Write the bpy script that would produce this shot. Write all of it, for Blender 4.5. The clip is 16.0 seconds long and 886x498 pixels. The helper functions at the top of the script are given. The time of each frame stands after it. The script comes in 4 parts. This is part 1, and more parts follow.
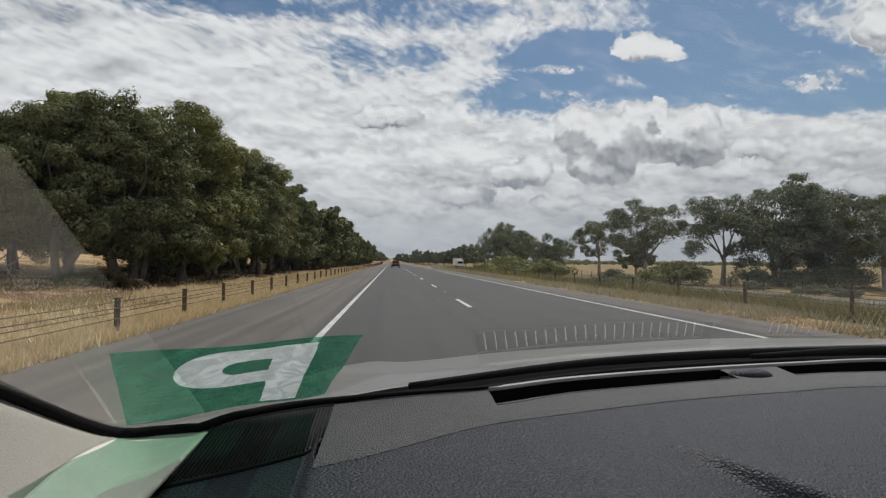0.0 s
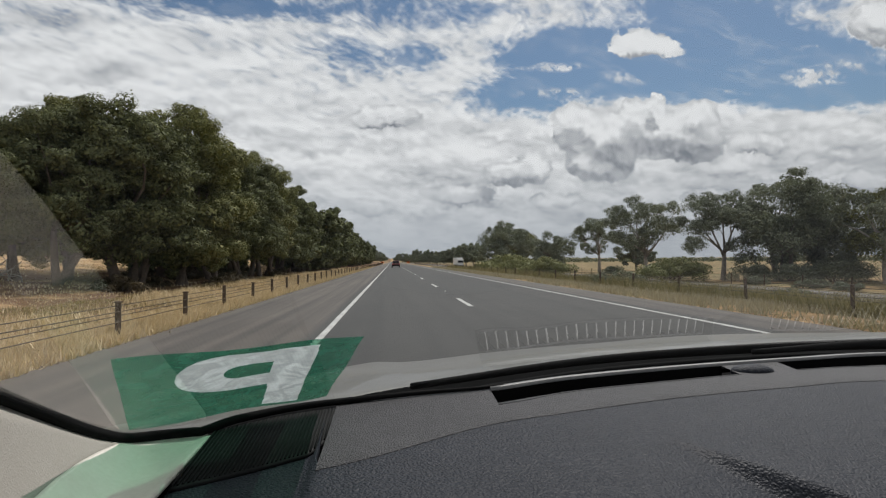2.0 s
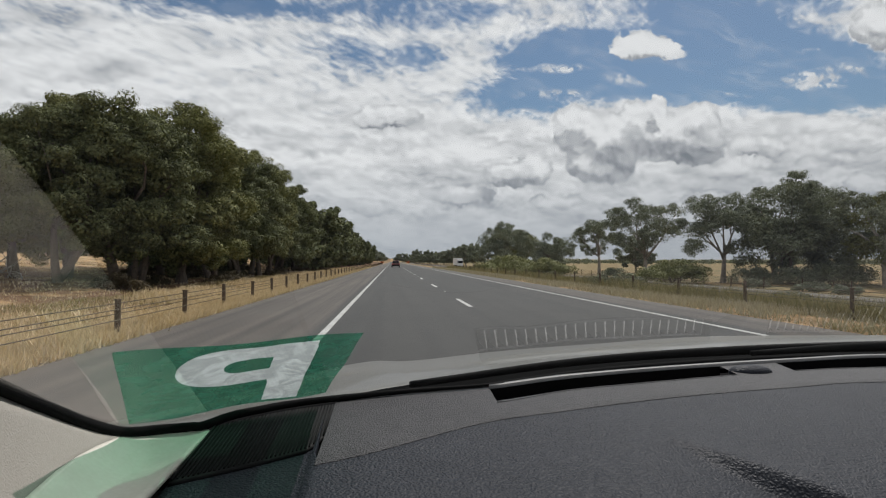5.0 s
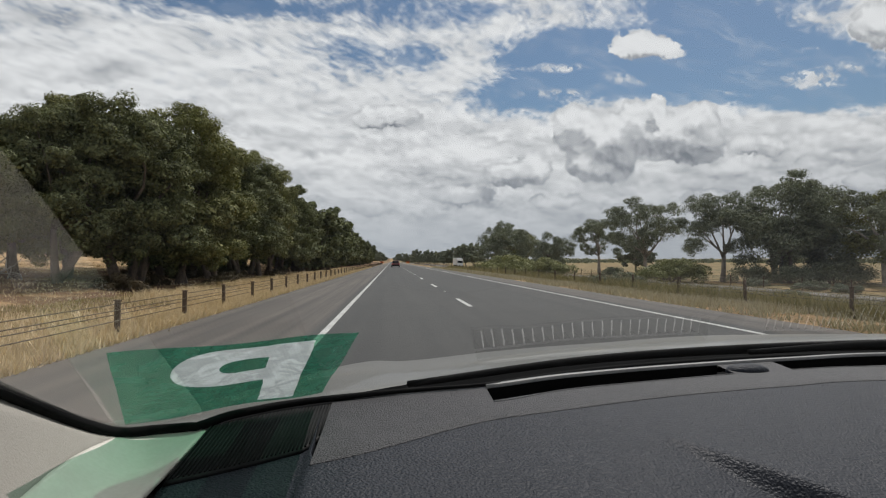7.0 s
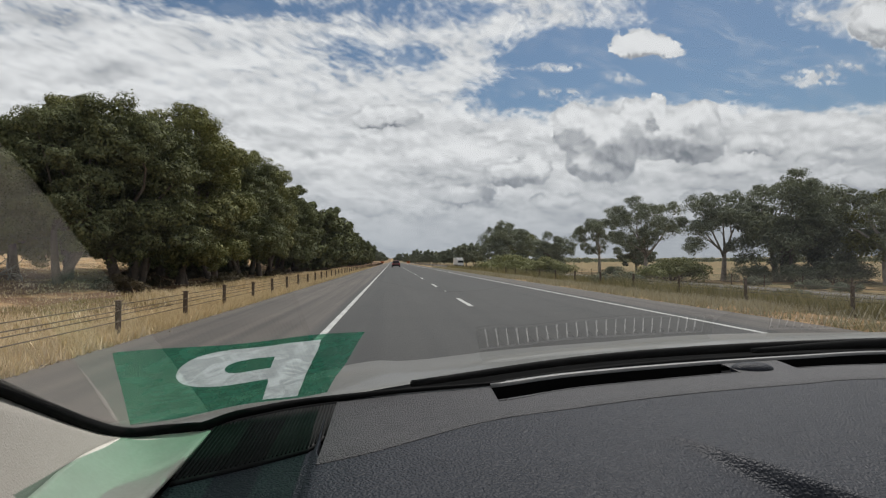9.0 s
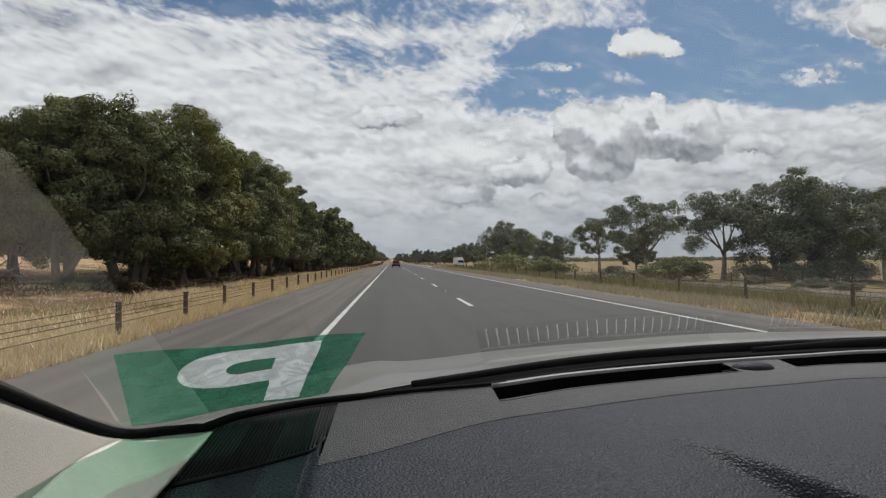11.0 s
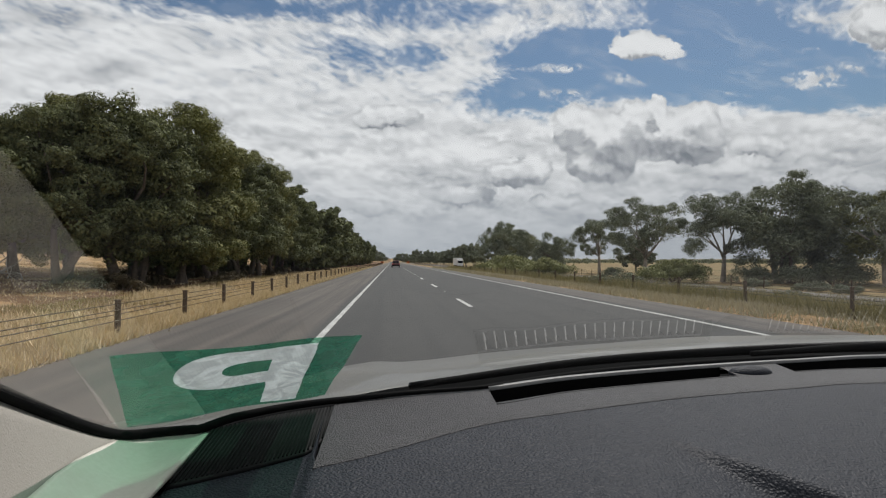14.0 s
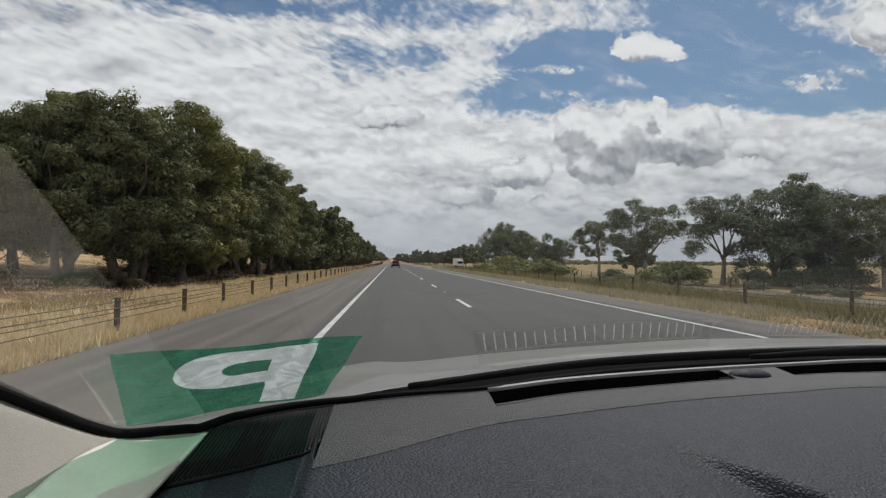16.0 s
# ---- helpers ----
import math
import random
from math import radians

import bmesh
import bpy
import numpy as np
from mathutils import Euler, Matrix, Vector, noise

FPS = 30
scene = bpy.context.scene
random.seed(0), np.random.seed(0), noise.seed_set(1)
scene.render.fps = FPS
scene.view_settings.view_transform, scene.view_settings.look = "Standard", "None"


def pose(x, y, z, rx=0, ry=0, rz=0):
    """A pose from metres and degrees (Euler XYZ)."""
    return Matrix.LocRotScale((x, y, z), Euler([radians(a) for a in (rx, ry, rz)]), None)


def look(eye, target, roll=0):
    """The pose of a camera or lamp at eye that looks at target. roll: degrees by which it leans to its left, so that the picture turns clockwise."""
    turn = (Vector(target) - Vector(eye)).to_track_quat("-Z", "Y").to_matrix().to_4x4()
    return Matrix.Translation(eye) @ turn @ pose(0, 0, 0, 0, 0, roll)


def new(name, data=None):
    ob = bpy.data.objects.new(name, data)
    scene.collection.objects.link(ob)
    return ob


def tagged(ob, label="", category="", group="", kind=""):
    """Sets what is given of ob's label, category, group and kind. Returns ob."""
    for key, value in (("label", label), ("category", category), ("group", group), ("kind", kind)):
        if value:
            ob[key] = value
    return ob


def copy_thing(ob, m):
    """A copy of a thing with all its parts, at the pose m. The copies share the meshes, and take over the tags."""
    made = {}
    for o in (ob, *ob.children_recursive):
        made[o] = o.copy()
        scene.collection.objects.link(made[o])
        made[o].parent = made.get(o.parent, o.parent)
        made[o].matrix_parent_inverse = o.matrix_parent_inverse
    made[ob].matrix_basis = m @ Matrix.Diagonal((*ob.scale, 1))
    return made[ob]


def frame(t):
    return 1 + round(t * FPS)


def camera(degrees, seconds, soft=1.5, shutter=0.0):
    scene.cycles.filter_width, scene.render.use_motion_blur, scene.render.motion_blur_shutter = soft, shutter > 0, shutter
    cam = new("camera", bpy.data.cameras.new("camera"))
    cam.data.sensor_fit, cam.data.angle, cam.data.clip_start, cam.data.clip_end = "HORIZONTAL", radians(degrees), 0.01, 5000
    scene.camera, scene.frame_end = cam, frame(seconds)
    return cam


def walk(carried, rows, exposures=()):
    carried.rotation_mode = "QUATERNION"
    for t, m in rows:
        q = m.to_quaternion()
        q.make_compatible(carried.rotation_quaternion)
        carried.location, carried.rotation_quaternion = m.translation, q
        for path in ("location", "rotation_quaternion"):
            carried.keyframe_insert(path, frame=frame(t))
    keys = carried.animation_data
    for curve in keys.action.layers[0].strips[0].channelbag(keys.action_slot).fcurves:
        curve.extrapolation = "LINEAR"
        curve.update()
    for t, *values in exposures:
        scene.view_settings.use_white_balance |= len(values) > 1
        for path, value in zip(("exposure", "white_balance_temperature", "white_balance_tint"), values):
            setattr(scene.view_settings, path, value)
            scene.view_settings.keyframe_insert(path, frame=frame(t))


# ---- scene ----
cam = camera(78.0, 16.0, soft=1.2)

# The camera's slight sway in the cabin: seconds, x, y, z, tilt, roll, yaw
ROWS = [
    (0, -0.0029, 0.0022, 1.3013, 91.35, -0.49, -5.36),
    (0.5, -0.0029, 0.0024, 1.3012, 91.32, -0.20, -5.35),
    (1, -0.0028, 0.0019, 1.3002, 91.31, -0.09, -5.35),
    (1.5, -0.0027, 0.0015, 1.3016, 91.31, -0.03, -5.33),
    (2, -0.0028, 0.0024, 1.3021, 91.28, 0.29, -5.34),
    (2.5, -0.0022, 0.0012, 1.3016, 91.28, 0.23, -5.34),
    (3, -0.0023, 0.0022, 1.3016, 91.28, 0.28, -5.34),
    (3.5, -0.0033, 0.0018, 1.3014, 91.29, 0.12, -5.33),
    (4, -0.0032, 0.0012, 1.3000, 91.31, -0.04, -5.34),
    (6.5, -0.0014, 0.0003, 1.3002, 91.32, -0.18, -5.36),
    (7, 0.0000, 0.0000, 1.3000, 91.30, 0.00, -5.37),
    (7.5, -0.0005, 0.0008, 1.3004, 91.30, -0.04, -5.36),
    (8, -0.0027, 0.0002, 1.2990, 91.32, -0.24, -5.34),
    (8.5, -0.0043, 0.0028, 1.3004, 91.29, 0.11, -5.32),
    (9, -0.0032, 0.0013, 1.2994, 91.28, 0.17, -5.33),
    (11.5, -0.0037, 0.0013, 1.2998, 91.27, 0.39, -5.32),
    (12, -0.0025, 0.0008, 1.2989, 91.27, 0.23, -5.34),
    (12.5, -0.0017, 0.0011, 1.2996, 91.34, -0.44, -5.37),
    (13, -0.0013, 0.0007, 1.3004, 91.35, -0.46, -5.37),
    (13.5, -0.0020, 0.0013, 1.3011, 91.30, 0.00, -5.35),
    (14, -0.0021, 0.0016, 1.3015, 91.31, -0.06, -5.35),
    (14.5, -0.0024, 0.0009, 1.2993, 91.30, -0.04, -5.34),
    (15, -0.0030, 0.0015, 1.3005, 91.30, 0.01, -5.33),
    (15.5, -0.0020, -0.0002, 1.2989, 91.33, -0.33, -5.36),
    (16, -0.0024, 0.0013, 1.3020, 91.35, -0.49, -5.36),
]
walk(cam, [(t, pose(x, y, z, rx, ry, rz)) for t, x, y, z, rx, ry, rz in ROWS])

# ------------------------------------------------------------------ node helpers


class Nodes:
    """Short forms for building a node tree."""

    def __init__(self, tree):
        self.tree = tree
        tree.nodes.clear()

    def add(self, kind, **settings):
        node = self.tree.nodes.new(kind)
        for key, value in settings.items():
            setattr(node, key, value)
        return node

    def put(self, socket, value):
        if isinstance(value, bpy.types.NodeSocket):
            self.tree.links.new(value, socket)
        elif value is not None:
            socket.default_value = value

    def math(self, op, a, b=None, c=None, clamp=False):
        node = self.add("ShaderNodeMath", operation=op, use_clamp=clamp)
        for i, v in enumerate((a, b, c)):
            self.put(node.inputs[i], v)
        return node.outputs[0]

    def vmath(self, op, a, b=None, scale=None):
        node = self.add("ShaderNodeVectorMath", operation=op)
        self.put(node.inputs[0], a)
        self.put(node.inputs[1], b)
        if scale is not None:
            self.put(node.inputs["Scale"], scale)
        return node.outputs[0]

    def noise(self, vector, scale, detail=3.0, rough=0.5, distort=0.0, colour=False):
        node = self.add("ShaderNodeTexNoise")
        self.put(node.inputs["Vector"], vector)
        node.inputs["Scale"].default_value = scale
        node.inputs["Detail"].default_value = detail
        node.inputs["Roughness"].default_value = rough
        node.inputs["Distortion"].default_value = distort
        return node.outputs["Color" if colour else "Fac"]

    def ramp(self, value, low, high, to_low=0.0, to_high=1.0, smooth=True):
        node = self.add("ShaderNodeMapRange", interpolation_type="SMOOTHSTEP" if smooth else "LINEAR")
        for key, v in zip(("Value", "From Min", "From Max", "To Min", "To Max"), (value, low, high, to_low, to_high)):
            self.put(node.inputs[key], v)
        return node.outputs[0]

    def mix(self, fac, a, b, blend="MIX"):
        node = self.add("ShaderNodeMix", data_type="RGBA", blend_type=blend)
        self.put(node.inputs[0], fac)
        for i, v in ((6, a), (7, b)):
            self.put(node.inputs[i], (*v, 1.0) if isinstance(v, tuple) and len(v) == 3 else v)
        return node.outputs[2]

    def mapped(self, vector, scale=(1, 1, 1), loc=(0, 0, 0), rot=(0, 0, 0)):
        node = self.add("ShaderNodeMapping")
        self.put(node.inputs["Vector"], vector)
        node.inputs["Scale"].default_value = scale
        node.inputs["Location"].default_value = loc
        node.inputs["Rotation"].default_value = rot
        return node.outputs[0]


# ------------------------------------------------------------------ sky and sun
SUN_UP, SUN_RIGHT = 53.0, 35.0  # degrees above the horizon, and to the right of the road's way

world = bpy.data.worlds.new("sky")
scene.world = world
world.use_nodes = True
N = Nodes(world.node_tree)
direction = N.add("ShaderNodeTexCoord").outputs["Generated"]
split = N.add("ShaderNodeSeparateXYZ")
N.put(split.inputs[0], direction)
dx, dy, dz = split.outputs
sky = N.add("ShaderNodeTexSky", sky_type="NISHITA", sun_disc=False, sun_elevation=radians(SUN_UP), sun_rotation=radians(SUN_RIGHT), air_density=1.2, dust_density=0.6, ozone_density=1.5)
blue = N.vmath("MULTIPLY", sky.outputs[0], (0.055, 0.062, 0.068))
# cloud layer as a flat sheet high over the land
lift = N.math("ADD", N.math("MAXIMUM", dz, 0.0), 0.22)
flat = N.add("ShaderNodeCombineXYZ")
N.put(flat.inputs[0], N.math("DIVIDE", dx, lift))
N.put(flat.inputs[1], N.math("DIVIDE", dy, lift))
plane = flat.outputs[0]
# upright coordinates for single clouds: across and up over the way ahead
ahead = N.math("MAXIMUM", N.math("ABSOLUTE", dy), 0.2)
up = N.add("ShaderNodeCombineXYZ")
N.put(up.inputs[0], N.math("DIVIDE", dx, ahead))
N.put(up.inputs[1], N.math("DIVIDE", dz, ahead))
upright = up.outputs[0]
half = (0.5, 0.5, 0.5)
wob = N.vmath("SUBTRACT", N.noise(upright, 15.0, 4.0, 0.55, colour=True), half)
curl = N.vmath("SUBTRACT", N.noise(upright, 46.0, 3.0, 0.55, colour=True), half)
frill = N.vmath("SUBTRACT", N.noise(upright, 120.0, 3.0, 0.55, colour=True), half)
puffy = N.vmath("ADD", N.vmath("ADD", upright, N.vmath("SCALE", wob, scale=0.030)), N.vmath("SCALE", curl, scale=0.026))
puffy = N.vmath("ADD", puffy, N.vmath("SCALE", frill, scale=0.013))
toward = N.vmath("ADD", puffy, (0.010, 0.034, 0.0))
wob2 = N.vmath("SUBTRACT", N.noise(N.mapped(upright, (1, 2.2, 1), rot=(0, 0, radians(-20))), 8.0, 4.0, 0.55, colour=True), half)
streaky = N.vmath("ADD", upright, N.vmath("MULTIPLY", wob2, (0.16, 0.07, 0.0)))


def blobs(vector, rows):
    """The sum of soft ellipses: across, up, half width, half height, weight."""
    total = None
    for a, b, ra, rb, w in rows:
        q = N.add("ShaderNodeVectorMath", operation="MULTIPLY_ADD")
        N.put(q.inputs[0], vector)
        q.inputs[1].default_value, q.inputs[2].default_value = (1 / ra, 1 / rb, 0), (-a / ra, -b / rb, 0)
        far = N.add("ShaderNodeVectorMath", operation="LENGTH")
        N.put(far.inputs[0], q.outputs[0])
        soft = N.math("MAXIMUM", N.math("MULTIPLY_ADD", far.outputs["Value"], -w, w), 0.0)
        total = soft if total is None else N.math("ADD", total, soft)
    return total


# where the blue shows, heaped clouds, thin ones, grey undersides, greyer parts of the sheet
CLEAR = [
    (0.642, 0.393, 0.380, 0.124, 1.5), (0.326, 0.382, 0.174, 0.077, 0.9), (0.927, 0.364, 0.249, 0.093, 0.9), (0.282, 0.295, 0.195, 0.057, 0.5),
    (0.492, 0.345, 0.239, 0.058, 0.75), (0.006, 0.466, 0.217, 0.052, 0.48), (-0.370, 0.462, 0.220, 0.040, 0.5), (0.230, 0.320, 0.120, 0.050, 0.45), (0.048, 0.385, 0.060, 0.030, 0.6), (-0.065, 0.379, 0.141, 0.062, 0.36), (-0.217, 0.461, 0.163, 0.031, 0.42),
    (-0.085, 0.216, 0.076, 0.019, 0.3), (0.782, 0.320, 0.174, 0.041, 0.5), (0.609, 0.587, 0.456, 0.134, 1.1), (0.175, 0.462, 0.098, 0.041, 0.3),
]
HEAPS = [
    (0.482, 0.413, 0.081, 0.033, 1.6), (0.442, 0.401, 0.054, 0.022, 1.2), (0.538, 0.402, 0.052, 0.021, 1.2), (0.400, 0.232, 0.110, 0.060, 1.2),
    (0.500, 0.245, 0.100, 0.062, 1.2), (0.575, 0.240, 0.078, 0.060, 1.3), (0.345, 0.264, 0.052, 0.036, 1.1), (0.507, 0.302, 0.018, 0.034, 1.3),
    (0.470, 0.286, 0.045, 0.030, 1.0), (0.590, 0.286, 0.052, 0.030, 1.0), (0.395, 0.176, 0.080, 0.030, 1.0), (0.215, 0.160, 0.058, 0.030, 1.2),
    (0.265, 0.178, 0.042, 0.037, 1.2), (0.356, 0.190, 0.032, 0.026, 1.0), (0.972, 0.474, 0.062, 0.055, 1.7), (0.930, 0.455, 0.030, 0.024, 0.8),
    (0.126, 0.124, 0.080, 0.024, 1.0), (0.714, 0.228, 0.078, 0.024, 1.2), (-0.010, 0.264, 0.080, 0.024, 1.2), (-0.044, 0.100, 0.070, 0.018, 1.0),
    (0.945, 0.152, 0.070, 0.034, 1.1), (0.600, 0.120, 0.060, 0.022, 0.9), (0.310, 0.116, 0.070, 0.018, 0.8),
]
WISPS = [
    (0.808, 0.467, 0.039, 0.019, 1.0), (0.850, 0.486, 0.065, 0.022, 2.2), (0.905, 0.380, 0.075, 0.016, 1.8), (0.310, 0.363, 0.075, 0.014, 2.4), (0.830, 0.354, 0.095, 0.026, 3.0),
    (0.116, 0.402, 0.125, 0.072, 0.9), (0.315, 0.463, 0.130, 0.046, 0.7), (0.447, 0.345, 0.085, 0.020, 1.6), (0.807, 0.423, 0.026, 0.008, 0.8),
    (0.320, 0.320, 0.110, 0.022, 1.4), (0.640, 0.322, 0.070, 0.008, 0.9), (0.360, 0.400, 0.020, 0.008, 0.9), (0.405, 0.412, 0.012, 0.008, 0.9),
]
UNDERSIDES = [
    (0.585, 0.216, 0.090, 0.034, 1.1), (0.470, 0.205, 0.130, 0.030, 0.6), (0.225, 0.152, 0.080, 0.028, 1.5), (0.396, 0.166, 0.095, 0.026, 0.9),
    (0.000, 0.252, 0.085, 0.024, 2.2), (0.128, 0.112, 0.080, 0.020, 1.8), (-0.044, 0.094, 0.070, 0.017, 1.7), (0.420, 0.108, 0.100, 0.011, 0.9),
    (0.300, 0.100, 0.081, 0.011, 0.8), (0.716, 0.219, 0.075, 0.016, 1.8),
]
SHADES = [
    (-0.590, 0.415, 0.110, 0.032, 1.5), (-0.496, 0.336, 0.070, 0.026, 1.6), (-0.614, 0.178, 0.260, 0.050, 1.4), (-0.342, 0.167, 0.163, 0.025, 0.8),
    (0.851, 0.195, 0.217, 0.022, 0.7), (-0.075, 0.223, 0.060, 0.012, 1.1), (0.898, 0.102, 0.174, 0.017, 0.6), (-0.427, 0.120, 0.163, 0.017, 0.7),
    (0.048, 0.070, 0.152, 0.012, 0.6), (-0.135, 0.166, 0.098, 0.014, 0.5), (-0.14, 0.225, 0.08, 0.02, 0.4),
]
clear = blobs(streaky, CLEAR)
heaps = blobs(puffy, HEAPS)
lit = N.math("MAXIMUM", N.math("MINIMUM", N.math("SUBTRACT", heaps, blobs(toward, HEAPS)), 0.6), -0.10)
wisps = N.math("MULTIPLY", blobs(streaky, WISPS), N.ramp(N.noise(N.mapped(N.mapped(puffy, rot=(0, 0, radians(20))), (1.0, 2.2, 1.0)), 30.0, 6.0, 0.65), 0.30, 0.78, 0.0, 1.3))
grey = N.math("ADD", blobs(puffy, UNDERSIDES), blobs(streaky, SHADES))
sway = N.vmath("ADD", plane, N.vmath("SCALE", N.vmath("SUBTRACT", N.noise(plane, 2.6, 3.0, 0.5, colour=True), half), scale=0.16))
turned = N.mapped(sway, rot=(0, 0, radians(-52)))
ripple = N.noise(N.mapped(turned, (1.0, 1.75, 1.0)), 5.6, 5.0, 0.6)
cells = N.noise(N.mapped(turned, (1.0, 1.5, 1.0)), 19.0, 5.0, 0.6)
broad = N.noise(plane, 1.6, 3.0, 0.5, 0.2)
body = N.math("MULTIPLY_ADD", ripple, 0.66, N.math("MULTIPLY_ADD", cells, 0.86, N.math("MULTIPLY_ADD", broad, 0.40, 0.0)))
shreds = N.noise(N.mapped(turned, (1.0, 1.5, 1.0)), 44.0, 4.0, 0.6)
cover = N.math("MULTIPLY_ADD", N.math("SUBTRACT", shreds, 0.5), 0.45, N.math("SUBTRACT", body, clear))
cover = N.math("ADD", cover, N.ramp(dz, 0.10, 0.34, 0.45, 0.0))
cover = N.math("ADD", cover, N.math("MULTIPLY", heaps, 1.6))
alpha = N.math("MAXIMUM", N.ramp(cover, 0.46, 1.02), N.ramp(wisps, 0.06, 1.15, 0.0, 0.93))
thin = N.noise(N.mapped(N.mapped(streaky, rot=(0, 0, radians(14))), (1.0, 2.6, 1.0)), 7.0, 6.0, 0.62)
alpha = N.math("MAXIMUM", alpha, N.math("MULTIPLY", N.ramp(thin, 0.46, 0.80, 0.0, 0.50), N.ramp(dz, 0.42, 0.24, 0.45, 1.0)))
fine = N.noise(N.mapped(N.mapped(streaky, rot=(0, 0, radians(18))), (1.0, 1.8, 1.0), (0.3, 0.1, 0)), 8.0, 6.0, 0.6)
low = N.noise(N.mapped(puffy, (1.0, 3.4, 1.0), (0.3, 0.1, 0)), 6.0, 5.0, 0.58)
tone = N.math("MULTIPLY_ADD", N.math("SUBTRACT", body, 0.96), 1.25, 0.70)
tone = N.math("ADD", tone, N.math("MULTIPLY", N.math("SUBTRACT", fine, 0.5), 0.45))
# rows of low clouds towards the horizon: pale upper edges, grey bases
bank = N.mapped(puffy, (1.0, 2.7, 1.0), (0.3, 0.1, 0))
rise = N.math("SUBTRACT", N.noise(bank, 7.5, 5.0, 0.55), N.noise(N.vmath("ADD", bank, (0.0, 0.035, 0.0)), 7.5, 5.0, 0.55))
rise = N.math("MAXIMUM", N.math("MINIMUM", rise, 0.22), -0.22)
deck = N.math("MULTIPLY_ADD", rise, 2.6, N.math("MULTIPLY", N.math("SUBTRACT", low, 0.55), 1.2))
tone = N.math("ADD", tone, N.math("MULTIPLY", deck, N.ramp(dz, 0.38, 0.12, 0.25, 1.0)))
billow = N.noise(puffy, 30.0, 5.0, 0.55)
emboss = N.math("SUBTRACT", billow, N.noise(N.vmath("ADD", puffy, (0.003, 0.010, 0.0)), 30.0, 5.0, 0.55))
heaped = N.math("MULTIPLY_ADD", N.math("SUBTRACT", billow, 0.5), 0.55, 0.12)
heaped = N.math("ADD", heaped, N.math("MULTIPLY", emboss, 1.5))
heaped = N.math("ADD", heaped, N.math("MULTIPLY", lit, 1.35))
tone = N.math("ADD", tone, N.math("MULTIPLY", N.math("SUBTRACT", heaped, tone), N.ramp(heaps, 0.12, 0.22)))
tone = N.math("SUBTRACT", tone, N.math("MULTIPLY", N.math("MULTIPLY", N.math("MINIMUM", grey, 1.3), N.ramp(billow, 0.3, 0.65, 0.8, 1.1)), 0.34))
white = N.mix(N.ramp(tone, -0.55, 0.95, smooth=False), (0.24, 0.262, 0.30), (0.90, 0.905, 0.93))
white = N.mix(N.ramp(dz, 0.20, 0.0, 0.0, 0.75), white, (0.42, 0.46, 0.52))
colour = N.mix(alpha, blue, white)
colour = N.mix(N.ramp(dz, -0.01, -0.06), colour, (0.20, 0.17, 0.11))
back = N.add("ShaderNodeBackground")
N.put(back.inputs[0], colour)
back.inputs[1].default_value = 1.0
N.put(N.add("ShaderNodeOutputWorld").inputs[0], back.outputs[0])

lamp = bpy.data.lights.new("sun", "SUN")
lamp.energy, lamp.angle, lamp.color = 3.6, radians(0.6), (1.0, 0.96, 0.91)
sun = new("sun", lamp)
e, a = radians(SUN_UP), radians(SUN_RIGHT)
sun.matrix_world = look((40 * math.sin(a) * math.cos(e), 40 * math.cos(a) * math.cos(e), 40 * math.sin(e)), (0, 0, 0))

# ------------------------------------------------------------------ materials


def material(name, build):
    m = bpy.data.materials.new(name)
    m.use_nodes = True
    n = Nodes(m.node_tree)
    out = n.add("ShaderNodeOutputMaterial")
    n.put(out.inputs[0], build(n))
    return m


def surface(n, colour, rough=0.7, metal=0.0, bump=None, strength=0.3, distance=0.01, spec=0.5, coat=0.0):
    b = n.add("ShaderNodeBsdfPrincipled")
    n.put(b.inputs["Base Color"], (*colour, 1) if isinstance(colour, tuple) else colour)
    n.put(b.inputs["Roughness"], rough)
    b.inputs["Metallic"].default_value = metal
    b.inputs["Specular IOR Level"].default_value = spec
    b.inputs["Coat Weight"].default_value = coat
    if bump is not None:
        h = n.add("ShaderNodeBump")
        h.inputs["Strength"].default_value = strength
        h.inputs["Distance"].default_value = distance
        n.put(h.inputs["Height"], bump)
        n.put(b.inputs["Normal"], h.outputs[0])
    return b.outputs[0]


def place(n):
    return n.add("ShaderNodeTexCoord").outputs["Object"]


def varied(n, dark, light, coarse, fine, v=None):
    """Two scales of variation between two colours."""
    v = place(n) if v is None else v
    f = n.math("MULTIPLY_ADD", n.noise(v, fine, 4, 0.65), 0.5, n.math("MULTIPLY", n.noise(v, coarse, 3, 0.5), 0.5))
    return n.mix(n.ramp(f, 0.33, 0.67), dark, light)


def asphalt_build(n):
    v = place(n)
    x = n.add("ShaderNodeSeparateXYZ")
    n.put(x.inputs[0], v)
    across = x.outputs[0]
    # sealed shoulders; their tan also takes in the pale trim's reflection and haze
    shoulder = n.math("ADD", n.ramp(across, -1.35, -1.6), n.ramp(across, 6.9, 7.1), clamp=True)
    base = n.mix(shoulder, varied(n, (0.036, 0.036, 0.035), (0.050, 0.049, 0.047), 0.35, 14, v), varied(n, (0.090, 0.076, 0.066), (0.126, 0.108, 0.094), 0.4, 12, v))
    streak = n.noise(n.mapped(v, (2.4, 0.035, 1)), 1.0, 3, 0.5)
    base = n.mix(n.ramp(streak, 0.35, 0.7, 0.0, 0.65), base, (0.026, 0.026, 0.0265))
    grain = n.noise(v, 160, 2, 0.6)
    base = n.mix(n.ramp(grain, 0.56, 0.72, 0, 0.35), base, (0.15, 0.146, 0.138))
    return surface(n, base, 0.85, bump=grain, strength=0.5, distance=0.004)


